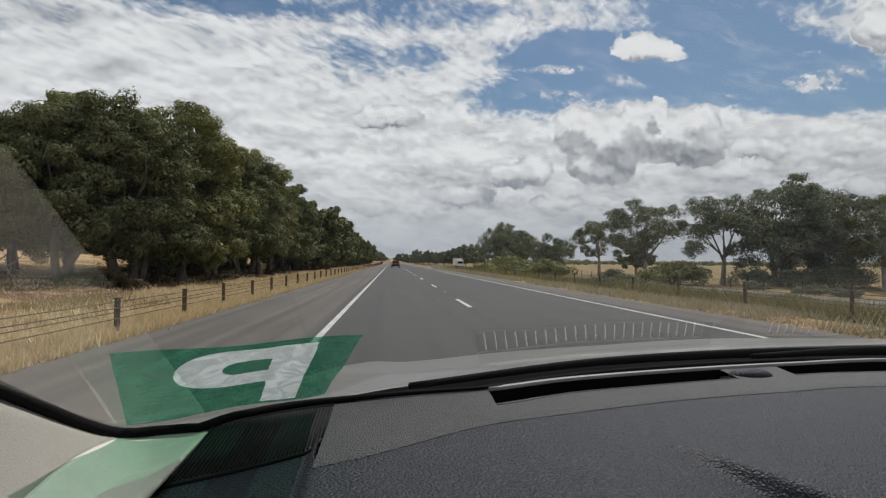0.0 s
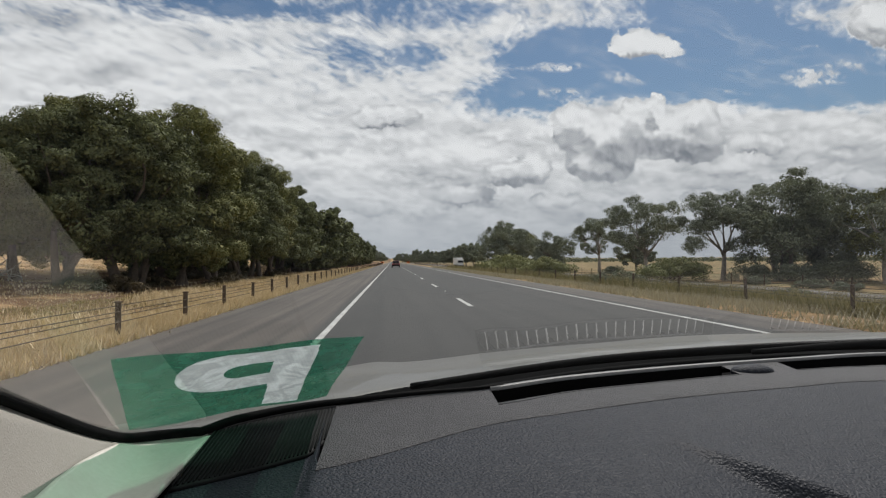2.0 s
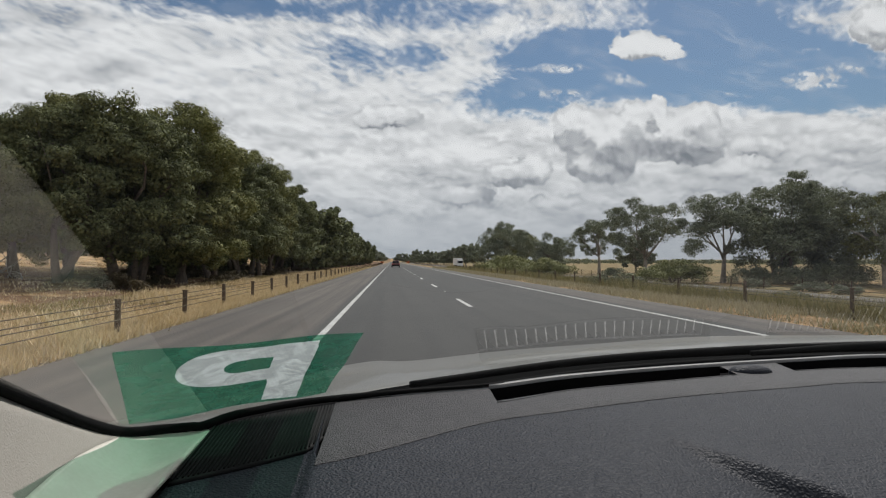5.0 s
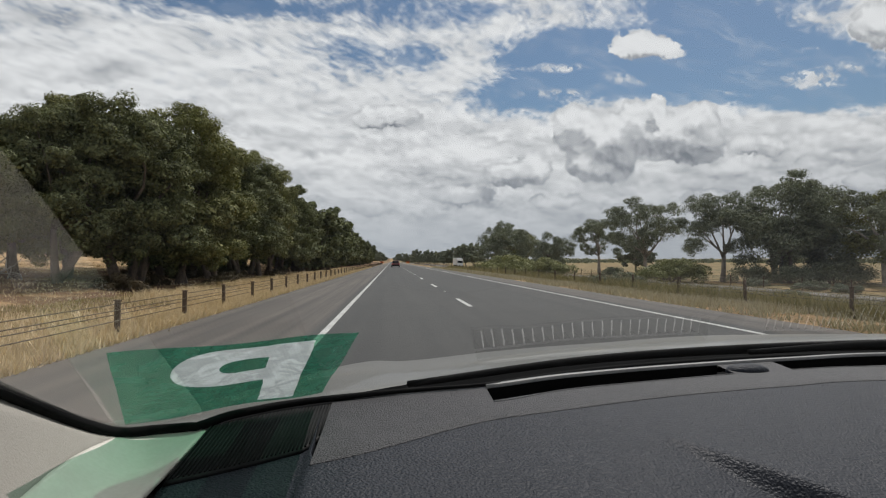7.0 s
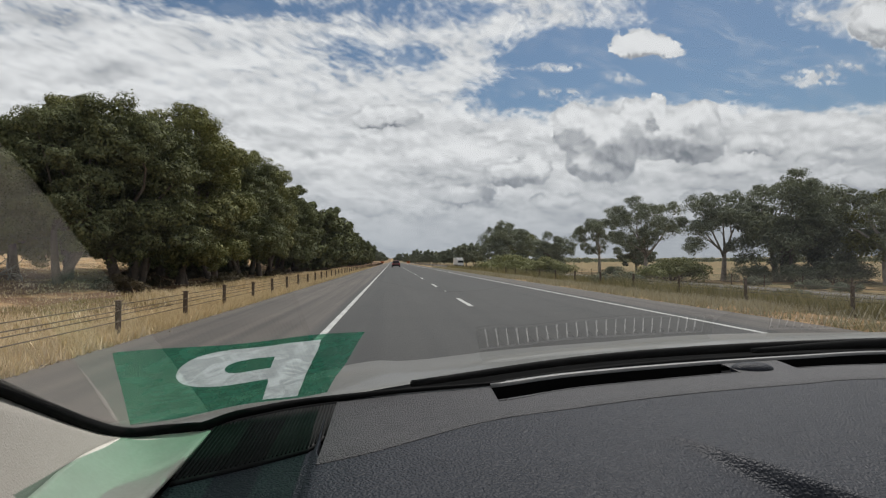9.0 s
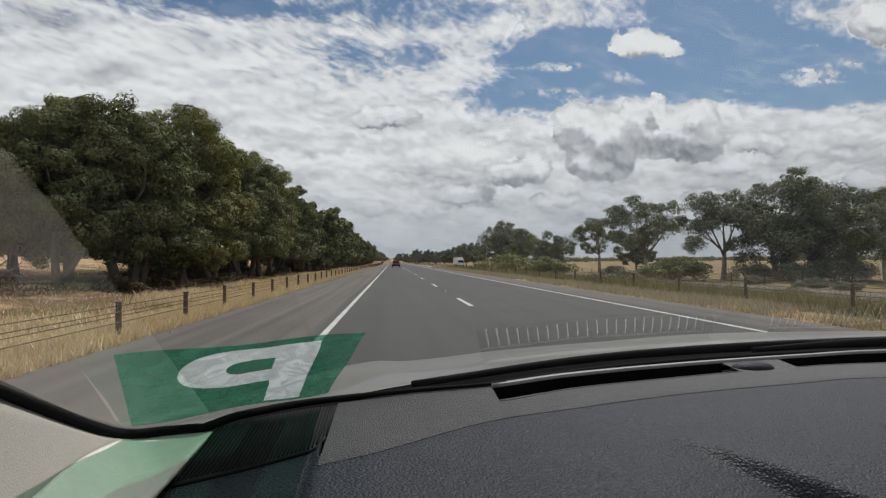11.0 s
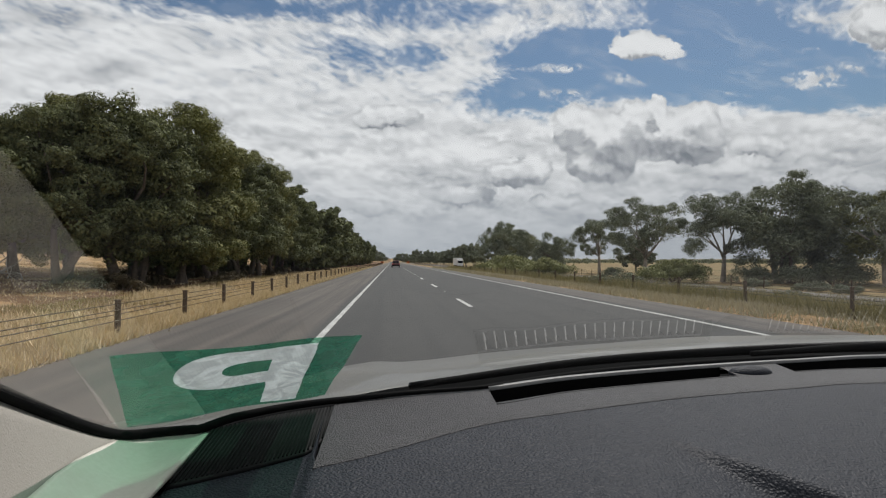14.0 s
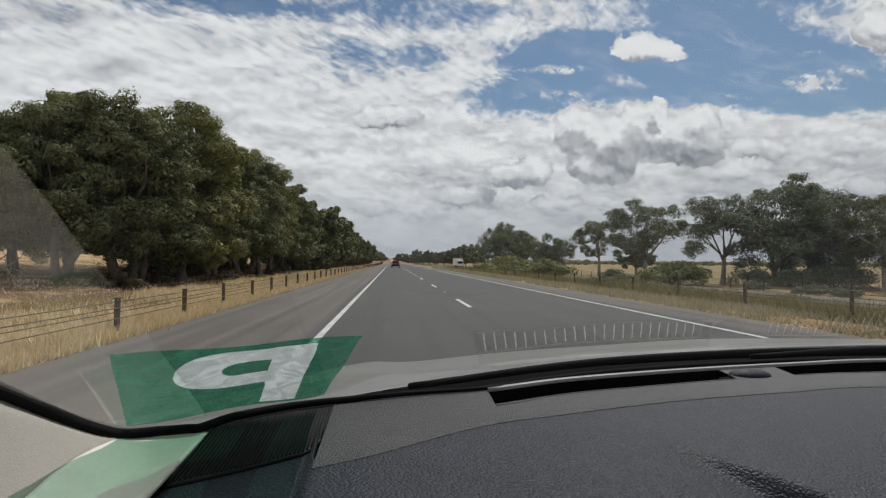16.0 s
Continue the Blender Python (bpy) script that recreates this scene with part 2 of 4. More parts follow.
def ground_build(n):
    v = place(n)
    x = n.add("ShaderNodeSeparateXYZ")
    n.put(x.inputs[0], v)
    straw = varied(n, (0.33, 0.212, 0.110), (0.54, 0.370, 0.20), 0.12, 2.2, v)
    patch = n.ramp(n.noise(n.mapped(v, (0.5, 0.16, 1)), 0.6, 6, 0.7), 0.40, 0.60)
    straw = n.mix(patch, straw, varied(n, (0.14, 0.094, 0.052), (0.27, 0.19, 0.105), 0.3, 3.5, v))
    green = varied(n, (0.105, 0.098, 0.048), (0.26, 0.215, 0.120), 0.25, 3, v)
    right = n.math("MULTIPLY", n.ramp(x.outputs[0], 8.4, 12.0), n.ramp(n.noise(v, 0.11, 4, 0.6), 0.36, 0.60, 0.15, 0.9))
    colour = n.mix(right, straw, green)
    # leaf litter under the tree belt, coloured darker for the trees' shade
    belt = n.math("MULTIPLY", n.ramp(x.outputs[0], -7.2, -9.0), n.ramp(x.outputs[0], -24.0, -18.0))
    belt = n.math("MULTIPLY", belt, n.ramp(x.outputs[1], 13.0, 20.0))
    shaded_litter = varied(n, (0.055, 0.030, 0.018), (0.19, 0.115, 0.070), 0.5, 6, v)
    colour = n.mix(n.math("MULTIPLY", belt, n.ramp(n.noise(v, 0.5, 4, 0.6), 0.3, 0.55)), colour, shaded_litter)
    return surface(n, colour, 0.95, bump=n.noise(v, 5, 5, 0.7), strength=0.9, distance=0.12, spec=0.1)


def leaf_build(dark, light):
    def build(n):
        geo = n.add("ShaderNodeNewGeometry")
        ob = n.add("ShaderNodeObjectInfo")
        f = n.math("ADD", n.math("MULTIPLY", geo.outputs["Random Per Island"], 0.7), n.math("MULTIPLY", n.noise(place(n), 0.9, 2), 0.5))
        col = n.mix(n.ramp(f, 0.1, 1.0, smooth=False), dark, light)
        col = n.mix(n.math("MULTIPLY", ob.outputs["Random"], 0.35), col, tuple(c * k for c, k in zip(light, (0.75, 0.78, 1.0))))
        p = surface(n, col, 0.6, spec=0.10)
        t = n.add("ShaderNodeBsdfTranslucent")
        n.put(t.inputs[0], n.mix(1.0, col, (1.0, 1.0, 0.55), "MULTIPLY"))
        m = n.add("ShaderNodeMixShader")
        m.inputs[0].default_value = 0.14
        n.put(m.inputs[1], p)
        n.put(m.inputs[2], t.outputs[0])
        return m.outputs[0]
    return build


def plain(dark, light, coarse, fine, rough, metal=0.0, relief=0.3, size=0.003, spec=0.5, coat=0.0):
    def build(n):
        v = place(n)
        return surface(n, varied(n, dark, light, coarse, fine, v), rough, metal, n.noise(v, fine, 4, 0.6), relief, size, spec, coat)
    return build


def leather_build(dark, light, grain=420.0, rough=0.55, spec=0.16):
    def build(n):
        v = place(n)
        cells = n.add("ShaderNodeTexVoronoi", feature="SMOOTH_F1")
        n.put(cells.inputs["Vector"], n.vmath("ADD", v, n.vmath("SCALE", n.noise(v, grain * 0.5, 2, colour=True), scale=0.002)))
        cells.inputs["Scale"].default_value = grain
        h = n.math("MULTIPLY_ADD", n.noise(v, grain * 1.7, 3), 0.35, n.math("MULTIPLY", cells.outputs["Distance"], -1.0))
        # fine pale specks over the grain
        specks = n.noise(v, 900, 2, 0.7)
        col = n.mix(n.ramp(specks, 0.62, 0.75, 0, 0.25), varied(n, dark, light, 6, 60, v), (0.35, 0.34, 0.33))
        return surface(n, col, rough, bump=h, strength=0.75, distance=0.0012, spec=spec)
    return build


def glass_build(n):
    edge = n.add("ShaderNodeLayerWeight")
    edge.inputs["Blend"].default_value = 0.5
    one = n.math("MULTIPLY_ADD", n.math("POWER", edge.outputs["Facing"], 5.0), 0.80, 0.034, clamp=True)
    sheen = n.math("DIVIDE", n.math("MULTIPLY", one, 2.0), n.math("ADD", one, 1.0))
    sheen = n.math("MINIMUM", sheen, 0.27)  # both faces of the pane
    clear = n.add("ShaderNodeBsdfTransparent")
    clear.inputs[0].default_value = (0.875, 0.89, 0.88, 1)
    gloss = n.add("ShaderNodeBsdfGlossy")
    gloss.inputs["Roughness"].default_value = 0.01
    m = n.add("ShaderNodeMixShader")
    n.put(m.inputs[0], sheen)
    n.put(m.inputs[1], clear.outputs[0])
    n.put(m.inputs[2], gloss.outputs[0])
    return m.outputs[0]


def film_build(col, through_col, see):
    """Thin coloured plastic film through which light shines."""
    def build(n):
        v = place(n)
        # mottled colour, its lighter blotches painted in for reflections on the film
        c = n.mix(n.ramp(n.noise(v, 55, 4, 0.6, 2.0), 0.40, 0.66), col, tuple(min(1, k * 1.5 + 0.01) for k in col))
        p = surface(n, c, 0.4, bump=n.noise(v, 30, 3, 0.55, 1.0), strength=0.6, distance=0.004)
        t = n.add("ShaderNodeBsdfTranslucent")
        n.put(t.inputs[0], c)
        s = n.add("ShaderNodeBsdfTransparent")
        s.inputs[0].default_value = (*through_col, 1)
        a = n.add("ShaderNodeMixShader")
        a.inputs[0].default_value = 0.5
        n.put(a.inputs[1], p)
        n.put(a.inputs[2], t.outputs[0])
        b = n.add("ShaderNodeMixShader")
        n.put(b.inputs[0], n.ramp(n.noise(v, 60, 4, 0.6, 0.8), 0.35, 0.65, see * 0.85, see * 1.1))
        n.put(b.inputs[1], a.outputs[0])
        n.put(b.inputs[2], s.outputs[0])
        return b.outputs[0]
    return build


ASPHALT = material("asphalt", asphalt_build)
GROUND = material("dry_ground", ground_build)
PAINT = material("road_paint", plain((0.34, 0.34, 0.325), (0.56, 0.56, 0.54), 1.5, 30, 0.7))
STRAW = material("straw", leaf_build((0.42, 0.320, 0.190), (0.80, 0.650, 0.430)))
TUSSOCK = material("tussock", leaf_build((0.23, 0.160, 0.088), (0.43, 0.32, 0.185)))
PALE_STRAW = material("pale_straw", leaf_build((0.25, 0.225, 0.150), (0.52, 0.47, 0.33)))
DULL_GRASS = material("dull_grass", leaf_build((0.22, 0.178, 0.085), (0.42, 0.335, 0.18)))
REED = material("green_grass", leaf_build((0.14, 0.135, 0.06), (0.36, 0.31, 0.165)))
LEAF_BELT = material("belt_leaf", leaf_build((0.024, 0.034, 0.018), (0.215, 0.226, 0.104)))
LEAF_SHADE = material("shade_leaf", leaf_build((0.035, 0.030, 0.018), (0.13, 0.10, 0.058)))
LEAF_GUM = material("gum_leaf", leaf_build((0.062, 0.076, 0.052), (0.275, 0.290, 0.198)))
LEAF_OLIVE = material("olive_leaf", leaf_build((0.046, 0.056, 0.022), (0.270, 0.266, 0.105)))
LEAF_BUSH = material("bush_leaf", leaf_build((0.115, 0.125, 0.050), (0.31, 0.31, 0.14)))
BARK = material("bark", plain((0.060, 0.045, 0.035), (0.17, 0.135, 0.105), 2, 14, 0.9, relief=0.8, size=0.03))
PALE_BARK = material("pale_bark", plain((0.14, 0.12, 0.10), (0.36, 0.32, 0.27), 1.5, 9, 0.85, relief=0.6, size=0.02))
DEAD = material("dead_wood", plain((0.22, 0.20, 0.18), (0.40, 0.37, 0.33), 2, 12, 0.9))
POST = material("weathered_post", plain((0.060, 0.043, 0.030), (0.16, 0.118, 0.085), 3, 25, 0.9, relief=0.6, size=0.006, spec=0.15))
STEEL = material("galvanised", plain((0.30, 0.30, 0.29), (0.45, 0.45, 0.44), 3, 40, 0.5, 0.7))
ROPE = material("dull_rope", plain((0.085, 0.070, 0.052), (0.18, 0.15, 0.11), 3, 40, 0.85, spec=0.15))
CLOD = material("clod", plain((0.15, 0.12, 0.09), (0.32, 0.26, 0.19), 3, 30, 0.95))
DASH = material("dash_leather", leather_build((0.0150, 0.0175, 0.0235), (0.0210, 0.0238, 0.0310), 620, 0.48, 0.095))
PANEL = material("corner_panel", plain((0.0095, 0.010, 0.0105), (0.0150, 0.0155, 0.016), 8, 150, 0.6, relief=0.15, size=0.0005, spec=0.10))
SLOT = material("slot_black", plain((0.0028, 0.0028, 0.003), (0.005, 0.005, 0.005), 8, 200, 0.8, relief=0.1, size=0.0005, spec=0.02))
STRIP = material("dash_strip", leather_build((0.030, 0.0300, 0.0325), (0.044, 0.0435, 0.0468), 900, 0.50))
BLACK = material("black_plastic", plain((0.008, 0.0085, 0.009), (0.013, 0.0135, 0.014), 8, 200, 0.7, relief=0.15, size=0.0005, spec=0.03))
RUBBER = material("rubber", plain((0.005, 0.005, 0.0055), (0.010, 0.010, 0.010), 8, 150, 0.7, relief=0.2, size=0.0005, spec=0.04))
RIB = material("vent_rib", plain((0.22, 0.22, 0.22), (0.28, 0.28, 0.275), 20, 200, 0.5, relief=0.1, size=0.0003))
LIP = material("lip_glint", plain((0.10, 0.10, 0.10), (0.14, 0.14, 0.138), 20, 200, 0.5, relief=0.1, size=0.0003))
CLOTH = material("pillar_cloth", plain((0.26, 0.245, 0.22), (0.31, 0.295, 0.268), 10, 900, 0.95, relief=0.7, size=0.0008, spec=0.1))
PALE = material("lit_pale_trim", plain((0.52, 0.49, 0.435), (0.58, 0.55, 0.50), 10, 300, 0.6, relief=0.2, size=0.0005))
CARPAINT = material("silver_paint", plain((0.140, 0.138, 0.126), (0.162, 0.159, 0.147), 3, 60, 0.45, 0.15, relief=0.03, size=0.001, coat=0.25))
REDPAINT = material("red_paint", plain((0.085, 0.012, 0.010), (0.12, 0.016, 0.013), 2, 20, 0.3, relief=0.02, coat=0.8))
WHITEPAINT = material("white_paint", plain((0.66, 0.66, 0.66), (0.80, 0.80, 0.80), 1, 12, 0.4, relief=0.05))
DARKGLASS = material("dark_glass", plain((0.010, 0.012, 0.014), (0.02, 0.022, 0.025), 2, 10, 0.06, relief=0.0))
GLASS = material("windscreen_glass", glass_build)
FILM_GREEN = material("green_film", film_build((0.006, 0.105, 0.066), (0.36, 0.76, 0.54), 0.44))
FILM_WHITE = material("white_film", film_build((0.46, 0.50, 0.51), (0.8, 0.9, 0.85), 0.10))
SIGN_BLUE = material("sign_blue", plain((0.010, 0.085, 0.30), (0.014, 0.10, 0.34), 2, 20, 0.4, relief=0.02))
SIGN_ORANGE = material("sign_orange", plain((0.55, 0.13, 0.035), (0.64, 0.17, 0.05), 2, 20, 0.5, relief=0.02))
TAIL = material("tail_lamp", plain((0.45, 0.02, 0.015), (0.5, 0.03, 0.02), 2, 20, 0.2, relief=0.0))

# ------------------------------------------------------------------ mesh helpers
rng = np.random.default_rng(7)


def link(name, verts, faces, mat, parent=None, label="", smooth=False):
    me = bpy.data.meshes.new(name)
    me.from_pydata([tuple(v) for v in verts], [], faces)
    me.materials.append(mat)
    if smooth:
        me.polygons.foreach_set("use_smooth", [True] * len(me.polygons))
    me.update()
    ob = new(name, me)
    ob.parent = parent
    if label:
        ob["label"] = label
    return ob


def part(name, bm, mat, parent, label="", smooth=False):
    me = bpy.data.meshes.new(name)
    bmesh.ops.recalc_face_normals(bm, faces=bm.faces)
    bm.to_mesh(me)
    bm.free()
    me.materials.append(mat)
    if smooth:
        me.polygons.foreach_set("use_smooth", [True] * len(me.polygons))
    ob = new(name, me)
    ob.parent = parent
    if label:
        ob["label"] = label
    return ob


def thing(name, label, category, group="", at=(0, 0, 0)):
    ob = new(name)
    ob.location = at
    ob.empty_display_size = 0.2
    return tagged(ob, label, category, group)


def box(bm, lo, hi, bevel=0.0):
    c = [(a + b) / 2 for a, b in zip(lo, hi)]
    s = [b - a for a, b in zip(lo, hi)]
    made = bmesh.ops.create_cube(bm, size=1.0, matrix=Matrix.LocRotScale(c, None, s))
    if bevel:
        edges = list({e for v in made["verts"] for e in v.link_edges})
        bmesh.ops.bevel(bm, geom=edges, offset=bevel, segments=2, affect="EDGES", profile=0.6)
    return bm


def tube(points, radii, sides=8, caps=True):
    """Vertices and faces of a tube along points."""
    pts = [Vector(p) for p in points]
    verts, faces = [], []
    for i, p in enumerate(pts):
        way = (pts[min(i + 1, len(pts) - 1)] - pts[max(i - 1, 0)]).normalized()
        side = way.cross(Vector((0.13, 0.31, 1.0)) if abs(way.z) < 0.9 else Vector((1.0, 0.2, 0))).normalized()
        top = side.cross(way).normalized()
        r = radii[i] if hasattr(radii, "__len__") else radii
        for k in range(sides):
            g = 2 * math.pi * k / sides
            verts.append(p + side * (r * math.cos(g)) + top * (r * math.sin(g)))
    for i in range(len(pts) - 1):
        for k in range(sides):
            a, b = i * sides + k, i * sides + (k + 1) % sides
            faces.append((a, b, b + sides, a + sides))
    if caps:
        faces.append(tuple(range(sides))[::-1])
        faces.append(tuple(range((len(pts) - 1) * sides, len(pts) * sides)))
    return verts, faces


def joined(pieces):
    verts, faces = [], []
    for v, f in pieces:
        n = len(verts)
        verts += list(v)
        faces += [tuple(i + n for i in g) for g in f]
    return verts, faces


def smooth_line(points, n):
    """A curve through a few points, at n even steps."""
    p = np.array(points, float)
    p = np.vstack([2 * p[0] - p[1], p, 2 * p[-1] - p[-2]])
    out = []
    for s in np.linspace(0, len(p) - 3 - 1e-6, n):
        i = int(s)
        f = s - i
        a, b, c, d = p[i:i + 4]
        out.append(0.5 * (2 * b + (c - a) * f + (2 * a - 5 * b + 4 * c - d) * f * f + (3 * b - a - 3 * c + d) * f ** 3))
    return np.array(out)


def along(points):
    """y as a smooth function of x through a few points."""
    line = smooth_line(points, 240)
    return lambda x: float(np.interp(x, line[:, 0], line[:, 1]))


def loft(rows, thick=0.0):
    """Faces between rows of points of one length; thick adds a lower skin and rim."""
    m, n = len(rows), len(rows[0])
    verts = [tuple(p) for r in rows for p in r]
    faces = [(i * n + j, i * n + j + 1, (i + 1) * n + j + 1, (i + 1) * n + j) for i in range(m - 1) for j in range(n - 1)]
    if thick:
        k = len(verts)
        verts += [(x, y, z - thick) for x, y, z in verts]
        faces += [tuple(i + k for i in f[::-1]) for f in faces]
        rim = [j for j in range(n)] + [i * n + n - 1 for i in range(1, m)] + [(m - 1) * n + j for j in range(n - 2, -1, -1)] + [i * n for i in range(m - 2, 0, -1)]
        faces += [(a, a + k, b + k, b) for a, b in zip(rim, rim[1:] + rim[:1])]
    return verts, faces


# ------------------------------------------------------------------ ground and roads


def height(x, y):
    """The lie of the land."""
    left = np.clip(-x - 6.5, 0, None)
    z = 0.045 * left * np.clip(left / 10, 0.35, 1)
    z = z + 0.5 * np.exp(-((x + 24) / 7) ** 2) * (0.6 + 0.4 * np.sin(y * 0.06 + 1.0))
    fall = np.clip((x - 9.5) / 12.5, 0, 1)
    z = z - 1.15 * fall * fall * (3 - 2 * fall)
    away = np.clip((-x - 45) / 160, 0, 1)
    z = z * (1 - 0.6 * np.clip((-x - 60) / 300, 0, 1))
    z = z + away * (60 * np.exp(-((x + 540) / 240) ** 2 - ((y - 660) / 330) ** 2) + 22 * np.exp(-((x + 330) / 130) ** 2 - ((y - 640) / 260) ** 2))
    r = np.sqrt(x * x + y * y)
    z = z + np.clip((r - 2300) / 1800, 0, 1) * 26 * (0.75 + 0.25 * np.sin(x * 0.0021 + 0.7) + 0.2 * np.sin(x * 0.0057))
    off = np.clip((-x - 5.2) / 4, 0, 1) + np.clip((x - 36) / 8, 0, 1)
    bump = 0.10 * np.sin(x * 0.9 + 1.3 * np.sin(y * 0.31)) * np.sin(y * 0.55 + 0.8 * np.sin(x * 0.43)) + 0.06 * np.sin(x * 2.1 + y * 0.3) * np.sin(y * 1.7)
    return z + bump * np.clip(off, 0, 1)


def spread(lo, hi, near, n, power=3.0):
    s = np.linspace(-1, 1, n)
    s = np.sign(s) * np.abs(s) ** power
    return np.where(s < 0, near + s * (near - lo), near + s * (hi - near))


gx = np.unique(np.concatenate([spread(-4600, 4600, 0, 120), np.arange(-40, -4, 0.6), np.array([-4.05, 8.45, 8.9, 23.6, 33.4]), np.arange(9, 40, 1.5)]))
gy = np.unique(np.concatenate([spread(-900, 4800, 20, 110), np.arange(2, 90, 0.9)]))
X, Y = np.meshgrid(gx, gy)
Z = height(X, Y) - 0.03
gv = np.stack([X.ravel(), Y.ravel(), Z.ravel()], 1)
w = len(gx)
gf = [(j * w + i, j * w + i + 1, (j + 1) * w + i + 1, (j + 1) * w + i) for j in range(len(gy) - 1) for i in range(w - 1)]
ground = tagged(link("ground", gv, gf, GROUND, smooth=True), "dry straw-coloured paddock and verge with bare patches", "ground", kind="structure")


def strip(name, x0, x1, z, mat, parent=None, y0=-400.0, y1=2300.0, step=25.0, drop=0.25):
    ys = np.arange(y0, y1 + 1, step)
    rows = [[(x0, y, z - drop), (x0, y, z), (x0 + (x1 - x0) * 0.5, y, z + 0.02), (x1, y, z), (x1, y, z - drop)] for y in ys]
    return link(name, *loft(rows), mat, parent)


road = tagged(strip("road", -4.38, 8.5, 0.0, ASPHALT), "two-lane grey asphalt carriageway with wide sealed shoulders", "road", kind="structure")
far_road = tagged(strip("road_opposite", 23.5, 33.5, -1.14, ASPHALT), "grey asphalt opposite carriageway beyond the median", "road", kind="structure")


def crown(x):
    """Height of the road's surface under a marking."""
    return 0.02 * (1 - abs(x - 2.175) / 6.325) + 0.006


def marking(name, x, wide, y0, y1, label):
    n = max(2, int((y1 - y0) / 25) + 1)
    rows = [[(x - wide / 2, y, crown(x)), (x + wide / 2, y, crown(x))] for y in np.linspace(y0, y1, n)]
    return link(name, *loft(rows, 0.003), PAINT, road, label)


marking("edge_line", -1.22, 0.12, -300, 2200, "worn white edge line")
marking("edge_line", 6.58, 0.13, -300, 2200, "worn white edge line")
for k in range(-6, 60):
    marking("lane_dash", 2.24, 0.13, 15.4 + 12 * k, 18.7 + 12 * k, "white broken lane line")
for k in range(-3, 14):
    bm = box(bmesh.new(), (2.19, 23.0 + 24 * k, crown(2.24) - 0.002), (2.29, 23.1 + 24 * k, crown(2.24) + 0.016), 0.006)
    part("reflector_stud", bm, PAINT, road)
for x in (25.3, 31.7):
    rows = [[(x - 0.07, y, -1.118), (x + 0.07, y, -1.118)] for y in np.linspace(-200, 1500, 60)]
    link("edge_line", *loft(rows, 0.003), PAINT, far_road)

# ------------------------------------------------------------------ rope fences beside the road


def rope_fence(x, first, count, gap, tall, label):
    f = thing("rope_fence", label, "fence")
    bm = bmesh.new()
    bmesh.ops.create_cone(bm, cap_ends=True, segments=10, radius1=0.052, radius2=0.048, depth=tall + 0.3, matrix=pose(0, 0, tall / 2 - 0.15))
    box(bm, (-0.05, -0.05, tall - 0.005), (0.05, 0.05, tall + 0.02), 0.008)
    first_post = part("post", bm, POST, f, "weathered dark post")
    first_post.location = (x, first, float(height(np.array(x), np.array(first))))
    for k in range(1, count):
        y = first + gap * k
        o = new("post", first_post.data)
        o.parent = f
        o.location = (x + rng.normal(0, 0.02), y, float(height(np.array(x), np.array(y))) + rng.normal(0, 0.012))
        o.rotation_euler = (rng.normal(0, 0.012), rng.normal(0, 0.015), rng.random() * 6)
        o["label"] = "weathered dark post"
    for h in (0.42, 0.55, 0.68, 0.81):
        ys = np.arange(first, first + gap * count, gap)
        pts = [(x + (0.055 if h in (0.42, 0.68) else -0.055), y, float(height(np.array(x), np.array(y))) + h * tall / 0.9) for y in ys]
        link("wire_rope", *tube(pts, 0.009, 5), ROPE, f, "galvanised wire rope", True)
    return f


rope_fence(-4.70, -14.28, 100, 3.03, 0.62, "low roadside barrier of dark posts with wire ropes")
rope_fence(11.3, -12.1, 70, 4.1, 0.74, "median barrier of dark posts with wire ropes")

rope_fence(35.2, 24.0, 44, 5.0, 1.05, "farm fence of thin dark posts and wires beyond the opposite carriageway")

# clods and gravel where the seal breaks off
g = np.random.default_rng(71)
pieces = []
for k in range(900):
    y = 2.5 + 70 * g.random() ** 1.6
    x = -4.40 + g.normal(0, 0.10) if g.random() < 0.7 else 8.55 + abs(g.normal(0, 0.25))
    r = 0.012 + 0.035 * g.random() ** 3
    c = Vector((x, y, float(height(np.array(x), np.array(y))) - 0.03 + r * 0.5 + (0.03 if -4.38 < x < 8.5 else 0)))
    v = [c + Vector((math.cos(t) * r * g.uniform(0.7, 1.3), math.sin(t) * r * g.uniform(0.7, 1.3), -r * 0.7)) for t in np.arange(5) * 1.2566] + [c + Vector((g.normal(0, 0.2) * r, g.normal(0, 0.2) * r, r * g.uniform(0.4, 0.9)))]
    pieces.append((v, [(i, (i + 1) % 5, 5) for i in range(5)]))
tagged(link("verge_gravel", *joined(pieces), CLOD), "loose clods and gravel along the asphalt edge", "gravel", kind="stuff")

# ------------------------------------------------------------------ plants


